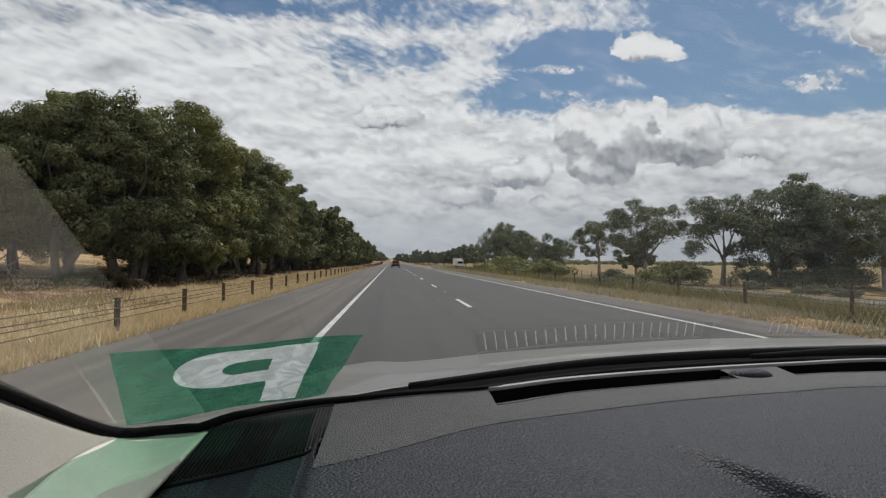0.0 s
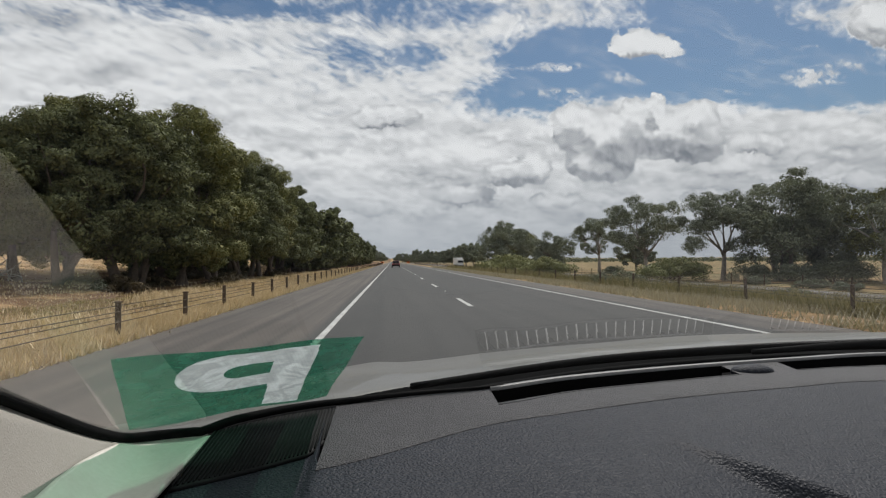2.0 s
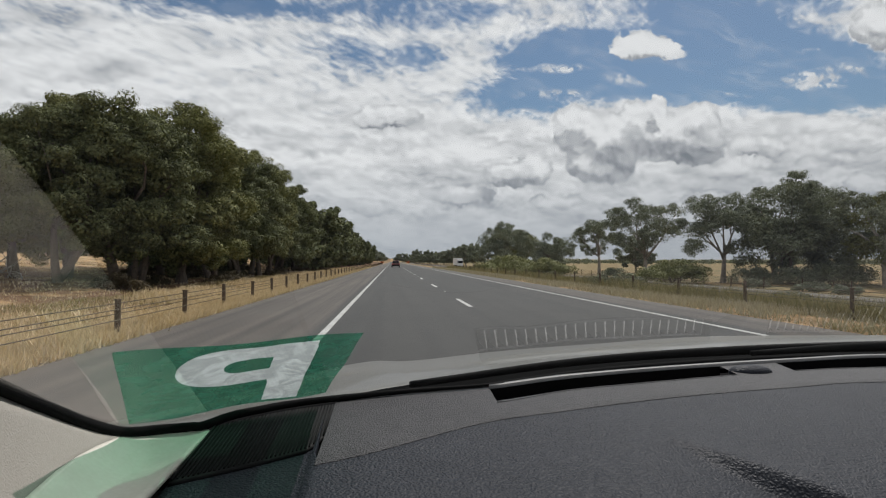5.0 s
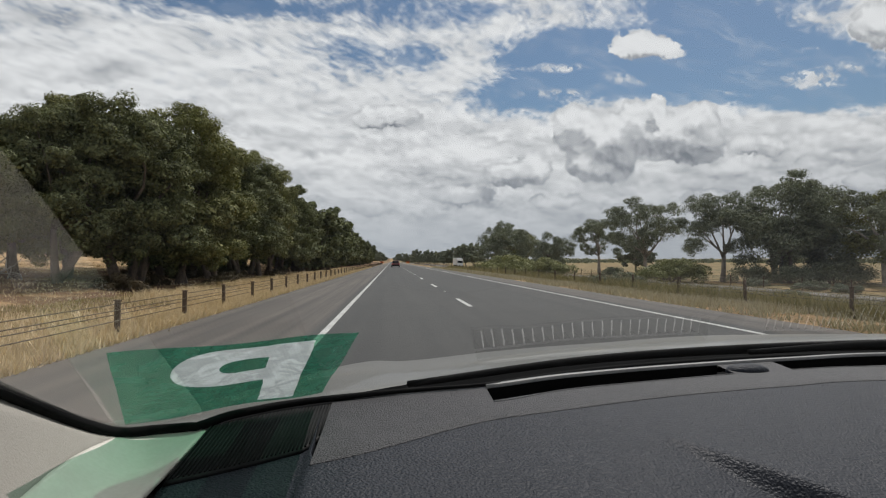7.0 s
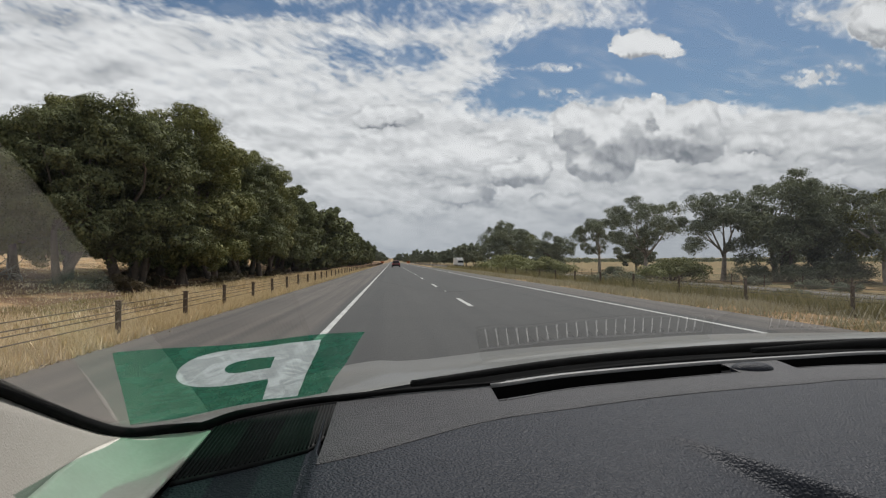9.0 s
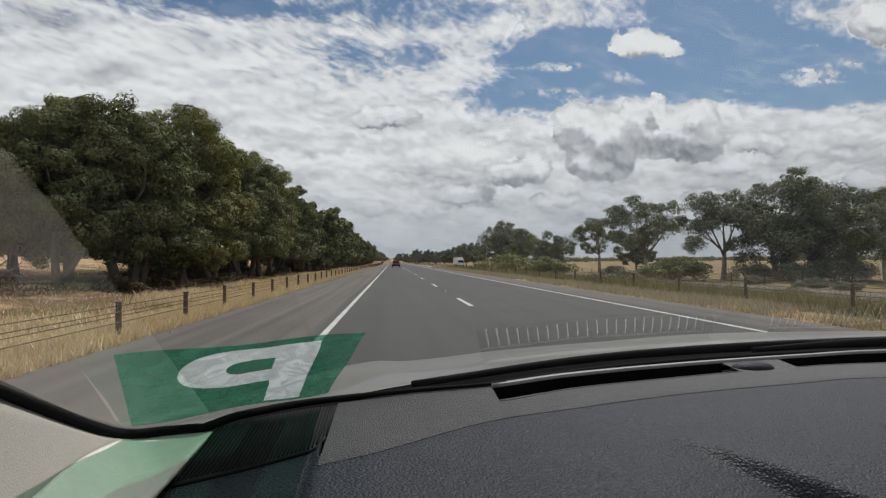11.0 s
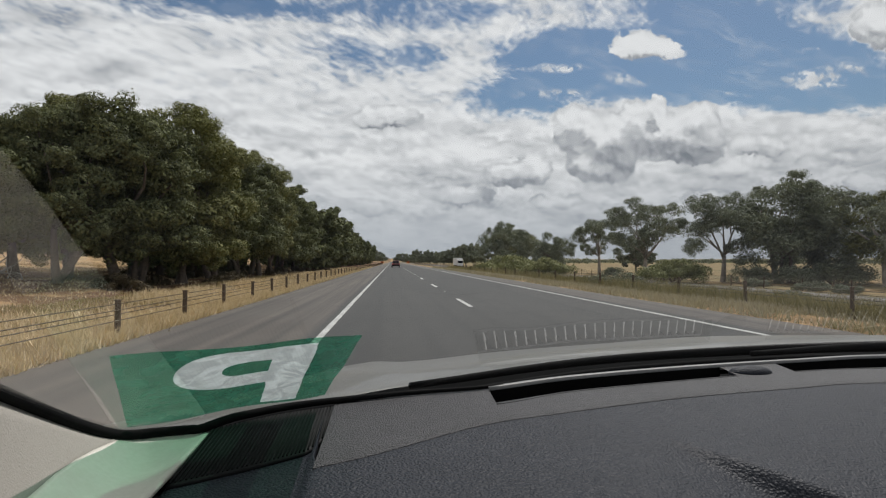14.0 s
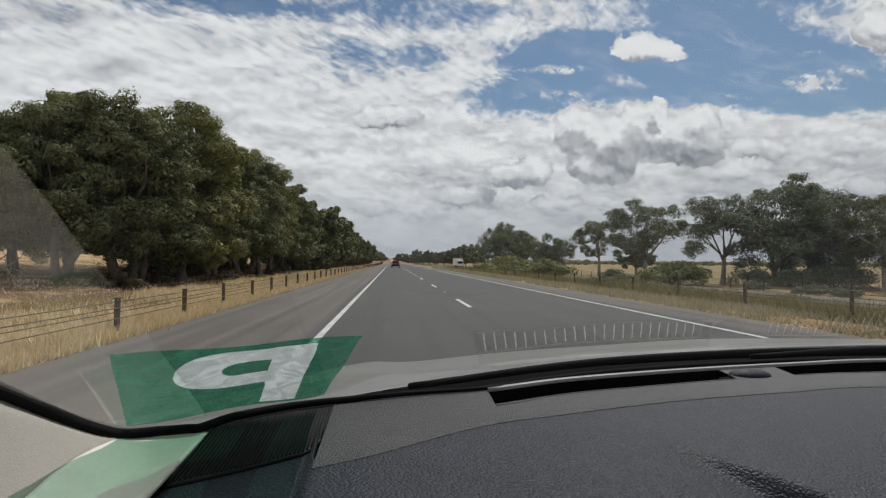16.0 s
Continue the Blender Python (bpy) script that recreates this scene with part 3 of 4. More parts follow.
def leaf_cloud(centres, radii, per, size, seed, flat=0.66, thin=0.42, core=0.86):
    """Many small leaves on the shells of clumps: vertices and faces."""
    g = np.random.default_rng(seed)
    c = np.repeat(np.asarray(centres, float), per, 0)
    r = np.repeat(np.asarray(radii, float), per)
    n = len(c)
    d = g.normal(size=(n, 3)) + np.array([0, 0, 0.25])
    d /= np.linalg.norm(d, axis=1)[:, None]
    lump = 1 + 0.16 * np.sin(d[:, 0] * 5 + c[:, 0] * 3) * np.sin(d[:, 1] * 5 + c[:, 1] * 3 + d[:, 2] * 4)
    rad = r * (core + (1 - core) * g.random(n) ** 0.7) * lump * np.where(g.random(n) < 0.06, 1.18, 1.0)
    p = c + d * rad[:, None] * np.array([1, 1, flat])
    nrm = d + g.normal(size=(n, 3)) * 0.30 + np.array([0, 0, 0.15])
    nrm /= np.linalg.norm(nrm, axis=1)[:, None]
    a = np.cross(nrm, g.normal(size=(n, 3)))
    a /= np.linalg.norm(a, axis=1)[:, None] + 1e-9
    b = np.cross(nrm, a)
    s = size * (0.6 + 0.8 * g.random(n))[:, None]
    a, b = a * s, b * s * thin
    v = np.stack([p - a, p - b * 0.9 + a * 0.1, p + a - nrm * s * 0.25, p + b * 0.9 + a * 0.1], 1).reshape(-1, 3)
    return v, np.arange(4 * n).reshape(-1, 4)


def link_big(name, v, f, mat, parent=None):
    me = bpy.data.meshes.new(name)
    me.vertices.add(len(v))
    me.vertices.foreach_set("co", np.asarray(v, np.float32).ravel())
    k = f.shape[1]
    me.loops.add(f.size)
    me.loops.foreach_set("vertex_index", f.astype(np.int32).ravel())
    me.polygons.add(len(f))
    me.polygons.foreach_set("loop_start", np.arange(0, f.size, k, dtype=np.int32))
    me.materials.append(mat)
    me.update(calc_edges=True)
    me.validate()
    ob = new(name, me)
    ob.parent = parent
    return ob


def limb(g, a, b, r0, r1, bend=0.12, n=5):
    a, b = np.asarray(a, float), np.asarray(b, float)
    off = g.normal(size=3) * np.linalg.norm(b - a) * bend
    pts = [a + (b - a) * s + off * math.sin(math.pi * s) + np.array([0, 0, 0.10 * np.linalg.norm(b - a) * math.sin(math.pi * s)]) for s in np.linspace(0, 1, n)]
    return tube(pts, list(np.linspace(r0, r1, n)), 6)


def tree(name, label, tall, wide, bare, clumps, subs, per, leaf, leaf_mat, bark, seed, lean=0.0, stems=1, top=1.0, group="", swell=0.17):
    """A tree: bent trunk and limbs as one part, a crown of leaf clumps as another. bare: share of the height without leaves."""
    g = np.random.default_rng(seed)
    t = thing(name, label, "tree", group)
    centres, radii = [], []
    lo = tall * bare
    for i in range(clumps):
        r = tall * swell * (0.75 + 0.5 * g.random())
        for _ in range(30):
            d = g.normal(size=3)
            d /= np.linalg.norm(d)
            q = 0.62 + 0.38 * g.random() ** 0.7 if g.random() < 0.8 else 0.6 * g.random()
            taper = 1.0 if d[2] < 0 else 1 - 0.25 * (top - 0.6) * d[2]
            if d[2] < 0:
                taper = max(0.45, math.sqrt(1 - d[2] ** 2)) ** 0.8
            p = np.array([wide * q * d[0] / taper, wide * q * d[1] / taper, (lo + tall) / 2 + ((tall - lo) / 2 - r * 0.7) * q * d[2]])
            if all(np.linalg.norm((p - c) * (1, 1, 1.2)) > tall * swell * 1.05 for c in centres):
                break
        centres.append(p)
        radii.append(r)
    centres = np.array(centres)
    centres[:, 0] += lean * centres[:, 2]
    radii = np.array(radii)
    over = centres[:, 2] + radii * 0.72 > tall
    centres[over, 2] = tall - radii[over] * 0.72
    wood = []
    for k in range(stems):
        base = np.array([g.normal(0, 0.25 * (stems > 1)), g.normal(0, 0.25 * (stems > 1)), -0.25])
        fork = np.array([lean * tall * 0.4 + g.normal(0, 0.05 * tall), g.normal(0, 0.04 * tall), max(lo * 0.9, tall * 0.28)])
        r = tall * 0.021 / math.sqrt(stems) + 0.03
        pts = smooth_line([base, base * 0.6 + fork * 0.4 + g.normal(0, 0.05, 3), fork], 8)
        wood.append(tube(pts, list(np.linspace(r * 1.35, r * 0.75, 8)), 9))
        mine = centres[k::stems]
        for c in mine[:9]:
            wood.append(limb(g, fork if g.random() < 0.7 else pts[6], c, r * 0.5, r * 0.09))
    link("trunk", *joined(wood), bark, t, smooth=True)
    # each lobe of the crown carries small clumps, mostly on its upper side
    k = np.repeat(np.arange(len(centres)), subs)
    d = g.normal(size=(len(k), 3)) * np.array([1, 1, 0.9]) + np.array([0, 0, 0.35])
    d /= np.linalg.norm(d, axis=1)[:, None]
    clump = centres[k] + d * radii[k, None] * np.array([0.72, 0.72, 0.58]) * (0.8 + 0.3 * g.random(len(k)))[:, None]
    clump[:, 2] = np.maximum(clump[:, 2], lo * 0.8 + 0.25)
    v, f = leaf_cloud(clump, radii[k] * 0.40 * (0.7 + 0.6 * g.random(len(k))), per, leaf, seed + 100, 0.72, 0.8, 0.70)
    v2, f2 = leaf_cloud(centres, radii * 0.70, max(10, per), leaf * 2.2, seed + 300, 0.72, 0.6, 0.55)
    link_big("crown", np.vstack([v, v2]), np.vstack([f, f2 + len(v)]), leaf_mat, t)
    return t


def set_down(ob, x, y, scale=1.0, turn=0.0, sink=0.06, tall=1.0):
    z = float(height(np.array(float(x)), np.array(float(y)))) - 0.03 - sink
    m = pose(x, y, z, 0, 0, turn) @ Matrix.Diagonal((scale, scale, scale * tall, 1))
    return m


def plant(ob, spots, first=True):
    """Puts the thing at its first spot and copies at the others: x, y, scale, turn."""
    made = []
    for i, (x, y, s, turn) in enumerate(spots):
        m = set_down(ob, x, y, s, turn)
        if i == 0:
            ob.matrix_basis = m
        else:
            made.append(copy_thing(ob, m))
    return made


belt = "trees of the roadside belt"
b1 = tree("belt_tree", "dense dark-green broad-crowned tree of the roadside belt", 9.3, 3.0, 0.06, 52, 8, 270, 0.043, LEAF_BELT, BARK, 11, stems=2, group=belt, swell=0.112)
b2 = tree("belt_tree", "dense dark-green broad-crowned tree of the roadside belt", 8.9, 3.0, 0.02, 52, 8, 270, 0.043, LEAF_BELT, BARK, 12, stems=3, group=belt, swell=0.112)
b3 = tree("belt_tree", "dense olive-topped tree of the roadside belt", 9.2, 2.9, 0.05, 48, 8, 270, 0.043, LEAF_OLIVE, BARK, 13, stems=2, group=belt, swell=0.112)
b4 = tree("belt_tree", "dense dark-green tree with bare lower trunk", 8.3, 2.5, 0.20, 38, 8, 270, 0.043, LEAF_BELT, BARK, 14, stems=1, group=belt, swell=0.118)
low_belt = tree("belt_tree", "dense dark-green tree far along the roadside belt", 9.2, 3.1, 0.01, 48, 6, 34, 0.16, LEAF_BELT, BARK, 15, group=belt, swell=0.112)
plant(b1, [(-13.8, 25.0, 0.90, 0), (-12.0, 36.5, 1.15, 130), (-11.8, 54.5, 1.08, 60), (-17.0, 23.6, 0.86, 200)])
plant(b2, [(-12.4, 28.0, 1.04, 160), (-11.9, 42.5, 1.12, 310), (-20.4, 25.5, 0.92, 60), (-11.9, 60.5, 1.10, 100)])
plant(b3, [(-11.4, 30.6, 1.11, 40), (-11.7, 48.5, 1.08, 140), (-15.4, 28.0, 0.90, 250)])
plant(b4, [(-12.3, 26.4, 1.06, 0), (-17.2, 27.0, 0.92, 80), (-14.6, 33.0, 1.10, 200)])
spots = []
for k in range(37):
    y = 73 + k * 5.6
    spots.append((-11.8 + rng.normal(0, 0.7), y, 0.95 + rng.normal(0, 0.09), rng.random() * 360))
    if k % 2:
        spots.append((-16.5 + rng.normal(0, 0.8), y + 2, 1.0 + rng.normal(0, 0.06), rng.random() * 360))
spots += [(-15.5, 45, 1.02, 250), (-16.2, 37, 1.0, 200), (-11.6, 66.5, 1.0, 90), (-16, 52, 1.05, 170), (-15.8, 39, 1.0, 280), (-16, 60, 1.0, 10)]
# the belt that has been passed, behind the car
for k in range(8):
    spots.append((-13.0 + rng.normal(0, 0.8), -70 - k * 6.0, 1.15 + rng.normal(0, 0.08), rng.random() * 360))
plant(low_belt, spots)

gums = "gum trees beyond the median"
g1 = tree("gum_tree", "open grey-green gum tree with a flat-topped crown", 12.5, 5.2, 0.24, 24, 13, 85, 0.080, LEAF_GUM, PALE_BARK, 21, top=1.4, group=gums, swell=0.125)
g2 = tree("gum_tree", "grey-green gum tree with gaps in the crown", 13.0, 4.8, 0.22, 23, 13, 85, 0.080, LEAF_GUM, PALE_BARK, 22, lean=0.06, top=1.3, group=gums, swell=0.115)
g3 = tree("gum_tree", "dark bushy tree with foliage nearly to the ground", 11.0, 5.0, 0.04, 28, 14, 85, 0.085, LEAF_GUM, BARK, 23, stems=2, group=gums, swell=0.135)
g4 = tree("gum_tree", "olive-green broad gum tree", 12.0, 5.6, 0.10, 28, 14, 85, 0.085, LEAF_OLIVE, PALE_BARK, 24, group=gums, swell=0.135)
low_gum = tree("gum_tree", "grey-green gum tree far off", 11.5, 5.2, 0.06, 30, 10, 24, 0.27, LEAF_GUM, PALE_BARK, 25, group=gums, swell=0.13)


plant(g1, [(42.6, 89, 1.10, 0), (47.0, 63, 1.0, 80), (39.7, 190, 1.2, 200)])
plant(g2, [(43.6, 112, 1.04, 30), (40.6, 64, 0.90, 140), (49.0, 50, 0.92, 250)])
plant(g3, [(41.0, 137, 1.02, 0), (46.0, 60, 1.05, 100), (51.0, 61, 0.98, 220), (34.8, 165, 1.46, 50)])
plant(g4, [(44.0, 178, 1.05, 0), (52.5, 52, 0.84, 120)])
spots = [(34.2, 250, 0.95, 0), (55.4, 120, 0.8, 40), (67.0, 230, 0.9, 90), (29.0, 600, 1.5, 0), (33.1, 480, 1.2, 0), (39.9, 420, 1.0, 0)]
spots += [(-14.5, 430, 0.95, 300), (-11.3, 460, 1.00, 3), (-8.0, 520, 0.90, 66), (6.6, 640, 1.00, 241), (10.9, 560, 0.95, 304), (15.5, 520, 0.90, 14), (20.6, 500, 0.85, 91), (26.6, 470, 0.80, 196), (31.0, 380, 0.70, 4), (35.1, 350, 0.75, 130)]
for k in range(26):
    spots.append((36 + rng.random() * 16, 260 + k * 22 + rng.random() * 10, 0.9 + rng.random() * 0.4, rng.random() * 360))
for k in range(6):
    spots.append((14 + rng.random() * 5, 420 + k * 60, 0.5 + rng.random() * 0.2, rng.random() * 360))
plant(low_gum, spots)


def bush(name, label, tall, wide, clumps, per, leaf, mat, seed, group=""):
    g = np.random.default_rng(seed)
    t = thing(name, label, "bush", group)
    ang = g.random(clumps) * 2 * math.pi
    q = np.sqrt(g.random(clumps)) * wide
    z = tall * (0.25 + 0.55 * g.random(clumps)) * (1 - 0.45 * (q / wide) ** 2)
    c = np.stack([q * np.cos(ang), q * np.sin(ang), z], 1)
    v, f = leaf_cloud(c, np.full(clumps, tall * 0.30), per, leaf, seed + 5)
    v[:, 2] = np.maximum(v[:, 2], -0.02 + 0.02 * g.random(len(v)))
    wood = [limb(g, (g.normal(0, 0.1), g.normal(0, 0.1), -0.1), p, 0.035, 0.008) for p in c[:14]]
    link("stems", *joined(wood), BARK, t, smooth=True)
    link_big("foliage", v, f, mat, t)
    return t


s1 = bush("shrub", "pale green bush in the median grass", 1.7, 2.0, 30, 300, 0.075, LEAF_BUSH, 31, "bushes of the median")
s2 = bush("shrub", "dull grey-green bush in the median grass", 1.6, 1.9, 28, 300, 0.075, LEAF_GUM, 32, "bushes of the median")
s3 = bush("hedge_shrub", "round dark-green shrub on the paddock", 4.2, 3.2, 30, 140, 0.26, LEAF_BELT, 33, "shrubs on the paddock")
plant(s1, [(21.5, 84, 1.7, 0), (19.6, 88, 1.3, 60), (23.0, 80, 1.2, 30), (20.4, 100, 1.4, 80), (33.0, 62, 1.1, 70)])
plant(s2, [(13.1, 31, 0.75, 0), (36.5, 52, 0.9, 60), (18.6, 44, 0.6, 20), (20.7, 120, 1.3, 120), (22.9, 74, 0.8, 40), (36.0, 44, 0.9, 200), (25.6, 33, 0.7, 10), (21.2, 140, 1.4, 0), (35.6, 40, 0.8, 80)])
spots = [(x + rng.normal(0, 2), 118 + rng.normal(0, 6), 0.9 + 0.25 * rng.random(), rng.random() * 360) for x in (-81.7, -78.0, -75.5, -73.0, -70.6, -68.0, -65.6, -62.4, -60.7)]
spots += [(x, y, k, rng.random() * 360) for x, y, k in ((-72.3, 150, 0.9), (-68.1, 160, 0.8), (-61.1, 170, 0.9), (-95.8, 130, 1.1), (-94.8, 120, 1.0))]
plant(s3, spots)

s4 = bush("gum_scrub", "grey-green scrub under the gum trees", 3.4, 2.8, 34, 260, 0.10, LEAF_GUM, 36, "scrub under the gums")
plant(s4, [(36.4, 70, 0.85, 0), (39.0, 76, 0.9, 70), (41.5, 60, 0.9, 200), (44.0, 56, 0.9, 120), (47.5, 55, 1.1, 310), (36.9, 88, 0.7, 30), (50.5, 57, 1.1, 160), (39.0, 130, 0.9, 10), (36.0, 150, 0.8, 280)])
# scrub added below the belt, its dark colour standing for the shadow there
u1 = bush("undergrowth_shrub", "low scrub added under the roadside trees, dark brown for the shade there", 1.5, 1.8, 22, 150, 0.10, LEAF_SHADE, 34, "scrub under the belt")
plant(u1, [(-11.2 + rng.normal(0, 0.8), 24 + k * 2.6, 0.55 + 0.5 * rng.random(), rng.random() * 360) for k in range(22)] + [(-15.5 + rng.normal(0, 1.0), 34 + k * 3.0, 0.8 + 0.5 * rng.random(), rng.random() * 360) for k in range(9)])

# woods on the hill and along the horizon
g = np.random.default_rng(41)
hx = g.uniform(-760, -150, 7000)
hy = g.uniform(330, 1100, 7000)
hz = height(hx, hy)
keep = (hz > 16 + 6 * np.sin(hx * 0.02) * np.sin(hy * 0.017)) | (g.random(7000) < 0.03)
hx, hy, hz = hx[keep][:4200], hy[keep][:4200], hz[keep][:4200]
v, f = leaf_cloud(np.stack([hx, hy, hz + 4.0], 1), 4.0 + 2.0 * g.random(len(hx)), 60, 1.1, 42, 0.9, 0.8, 0.8)
tagged(link_big("hill_woods", v, f, LEAF_BELT), "dark green woodland covering the distant hill", "woodland", kind="stuff")
n = 2600
hx = g.uniform(-1500, 2600, n)
hy = g.uniform(650, 2200, n)
ok = (np.abs(hx - 4) > 40) & (hx > -0.12 * hy)
hx, hy = hx[ok], hy[ok]
v, f = leaf_cloud(np.stack([hx, hy, height(hx, hy) + 3.0], 1), 4.5 + 2.5 * g.random(len(hx)), 30, 1.8, 43, 0.7, 0.7)
tagged(link_big("far_woods", v, f, LEAF_GUM), "thin dark line of distant trees on the plain", "woodland", kind="stuff")


def patches(x, y, size, seed):
    """Soft random patches over the land, from 0 to 1."""
    t = np.random.default_rng(seed).random((64, 64))
    u, v = x / size % 64, y / size % 64
    i, j = u.astype(int) % 64, v.astype(int) % 64
    a, b = u - np.floor(u), v - np.floor(v)
    a, b = a * a * (3 - 2 * a), b * b * (3 - 2 * b)
    k, l = (i + 1) % 64, (j + 1) % 64
    return (t[i, j] * (1 - a) + t[k, j] * a) * (1 - b) + (t[i, l] * (1 - a) + t[k, l] * a) * b


def grass(name, label, xs, ys, count, tall, mat, seed, clump=0.0):
    g = np.random.default_rng(seed)
    x = g.uniform(xs[0], xs[1], count)
    y = ys[0] + (ys[1] - ys[0]) * g.random(count) ** 1.8
    if clump:
        keepers = 0.6 * patches(x, y, 2.3, seed) + 0.4 * patches(x, y, 0.7, seed + 1) + g.normal(0, 0.10, count) > clump
        x, y = x[keepers], y[keepers]
    n = len(x)
    z = height(x, y) - 0.04
    ang = g.random(n) * 2 * math.pi
    h = tall * (0.35 + 0.9 * g.random(n))
    wide = (0.006 + 0.010 * g.random(n)) * (1 + y / 22)
    tip = g.normal(0, 0.35, (n, 2)) * h[:, None]
    p = np.stack([x, y, z], 1)
    s = np.stack([np.cos(ang) * wide, np.sin(ang) * wide, np.zeros(n)], 1)
    t = p + np.stack([tip[:, 0], tip[:, 1], h], 1)
    v = np.stack([p - s, p + s, t], 1).reshape(-1, 3)
    return tagged(link_big(name, v, np.arange(3 * n).reshape(-1, 3), mat), label, "grass", kind="stuff")


grass("dry_grass", "pale dry grass along the shoulder", (-5.7, -4.30), (2.0, 120.0), 90000, 0.22, STRAW, 51, 0.22)
grass("dry_grass", "tufts of tall dry grass behind the barrier", (-8.5, -4.7), (3.0, 100.0), 60000, 0.30, STRAW, 55, 0.46)
grass("dull_grass", "dull olive-brown grass behind the barrier", (-10.0, -5.3), (4.0, 70.0), 46000, 0.12, DULL_GRASS, 57, 0.50)
grass("dry_grass", "sparse short dry grass on the paddock", (-36.0, -5.5), (5.0, 90.0), 70000, 0.10, STRAW, 52, 0.52)
grass("dry_tussock", "brown tussocks on the paddock", (-30.0, -7.0), (8.0, 80.0), 50000, 0.13, TUSSOCK, 56, 0.60)
grass("dry_grass", "dry grass along the median edge", (8.6, 12.6), (5.0, 120.0), 46000, 0.22, PALE_STRAW, 53, 0.38)
grass("median_grass", "green and yellow grass of the median", (11.0, 21.8), (8.0, 110.0), 95000, 0.58, REED, 54, 0.34)

# ------------------------------------------------------------------ the car that carries the camera; z here is counted from 1.3 m
H = 1.3
car = thing("car", "silver car with a dark leather-grained dashboard, standing on the road", "car")


def lifted(rows):
    return [[(x, y, z + H) for x, y, z in r] for r in rows]


base = along([(-0.20, 0.370), (-0.179, 0.386), (-0.135, 0.402), (-0.081, 0.445), (0.004, 0.478), (0.081, 0.497), (0.173, 0.537), (0.312, 0.575), (0.468, 0.605), (0.607, 0.623), (0.85, 0.600), (1.16, 0.43)])
vent_low = along([(-0.06, 0.40), (0.0, 0.43), (0.092, 0.459), (0.159, 0.493), (0.254, 0.520), (0.351, 0.544), (0.450, 0.564), (0.556, 0.571), (0.85, 0.555), (1.16, 0.38)])
step = along([(-0.06, 0.326), (-0.015, 0.350), (0.066, 0.407), (0.140, 0.435), (0.256, 0.471), (0.384, 0.497), (0.498, 0.512), (0.80, 0.49), (1.16, 0.34)])
LEFT, RIGHT = -0.048, 1.14
VENTS = ((0.086, 0.360), (0.436, 0.98))
xs = np.unique(np.concatenate([np.linspace(LEFT, RIGHT, 110), np.array([VENTS[0][0], VENTS[0][1], VENTS[1][0], VENTS[1][1]])]))


def in_vent(x0, x1):
    return any(a - 1e-6 <= x0 and x1 <= b + 1e-6 for a, b in VENTS)


# upper strip with the two slots left open
verts, faces = [], []
for x in xs:
    b, l, s = base(x), vent_low(x), step(x)
    lip = b - 0.006
    for y, z in ((b + 0.0003, -0.1200), (b, -0.1150), (lip, -0.1152), (lip * 0.5 + l * 0.5, -0.1165), (l, -0.1180), (l * 0.66 + s * 0.34, -0.1188), (l * 0.33 + s * 0.67, -0.1194), (s + 0.0008, -0.1200), (s, -0.1204), (s + 0.0004, -0.1240)):
        verts.append((x, y, z + H))
m = 10
for i in range(len(xs) - 1):
    for j in range(m - 1):
        if j in (2, 3) and in_vent(xs[i], xs[i + 1]):
            continue
        faces.append((i * m + j, (i + 1) * m + j, (i + 1) * m + j + 1, i * m + j + 1))
dash = link("dashboard_top", verts, faces, STRIP, car, "grey grained upper dashboard strip", True)

# lower pad; a fold towards the cabin is shaped in for a soft shadow streak
rows = []
for x in np.linspace(-0.129, RIGHT, 260):
    s = step(x) if x > -0.05 else step(-0.05) + (base(x) - 0.004 - step(-0.05)) * min(1, (-0.05 - x) / 0.004)
    z0 = -0.1206 if x > -0.05 else -0.1195
    r = []
    for k in np.linspace(0, 1, 110) ** 1.25:
        y = s + 0.003 + (-0.10 - s) * k
        d = s - y
        over = -0.77 * (x - 0.215) - 0.64 * (y - 0.362)
        run = 0.77 * (0.362 - y) + 0.64 * (x - 0.215)
        fold = min(1, max(0, over / (0.009 + 0.10 * max(0, run)) + 0.5))
        fold = fold * fold * (3 - 2 * fold) * min(1, max(0, (run + 0.03) / 0.09)) * math.exp(-max(0, over) / 0.06)
        r.append((x, y, z0 - 0.10 * max(0, d) - 0.55 * max(0, d - 0.10) ** 2 - (0.0135 + 0.055 * max(0, run)) * fold))
    rows.append(r)
link("dashboard_pad", *loft(lifted(rows), 0.01), DASH, car, "dark grey leather-grained dashboard pad with a soft fold", True)

rows = [[(x, base(x) + 0.0005, -0.1156), (x, base(x) + 0.006, -0.123), (x, base(x) + 0.054 * min(1, max(0.1, (x + 0.03) / 0.14)), -0.1335)] for x in np.linspace(LEFT, RIGHT, 80)]
link("windscreen_shelf", *loft(lifted(rows), 0.003), SLOT, car, "black gap below the glass", True)

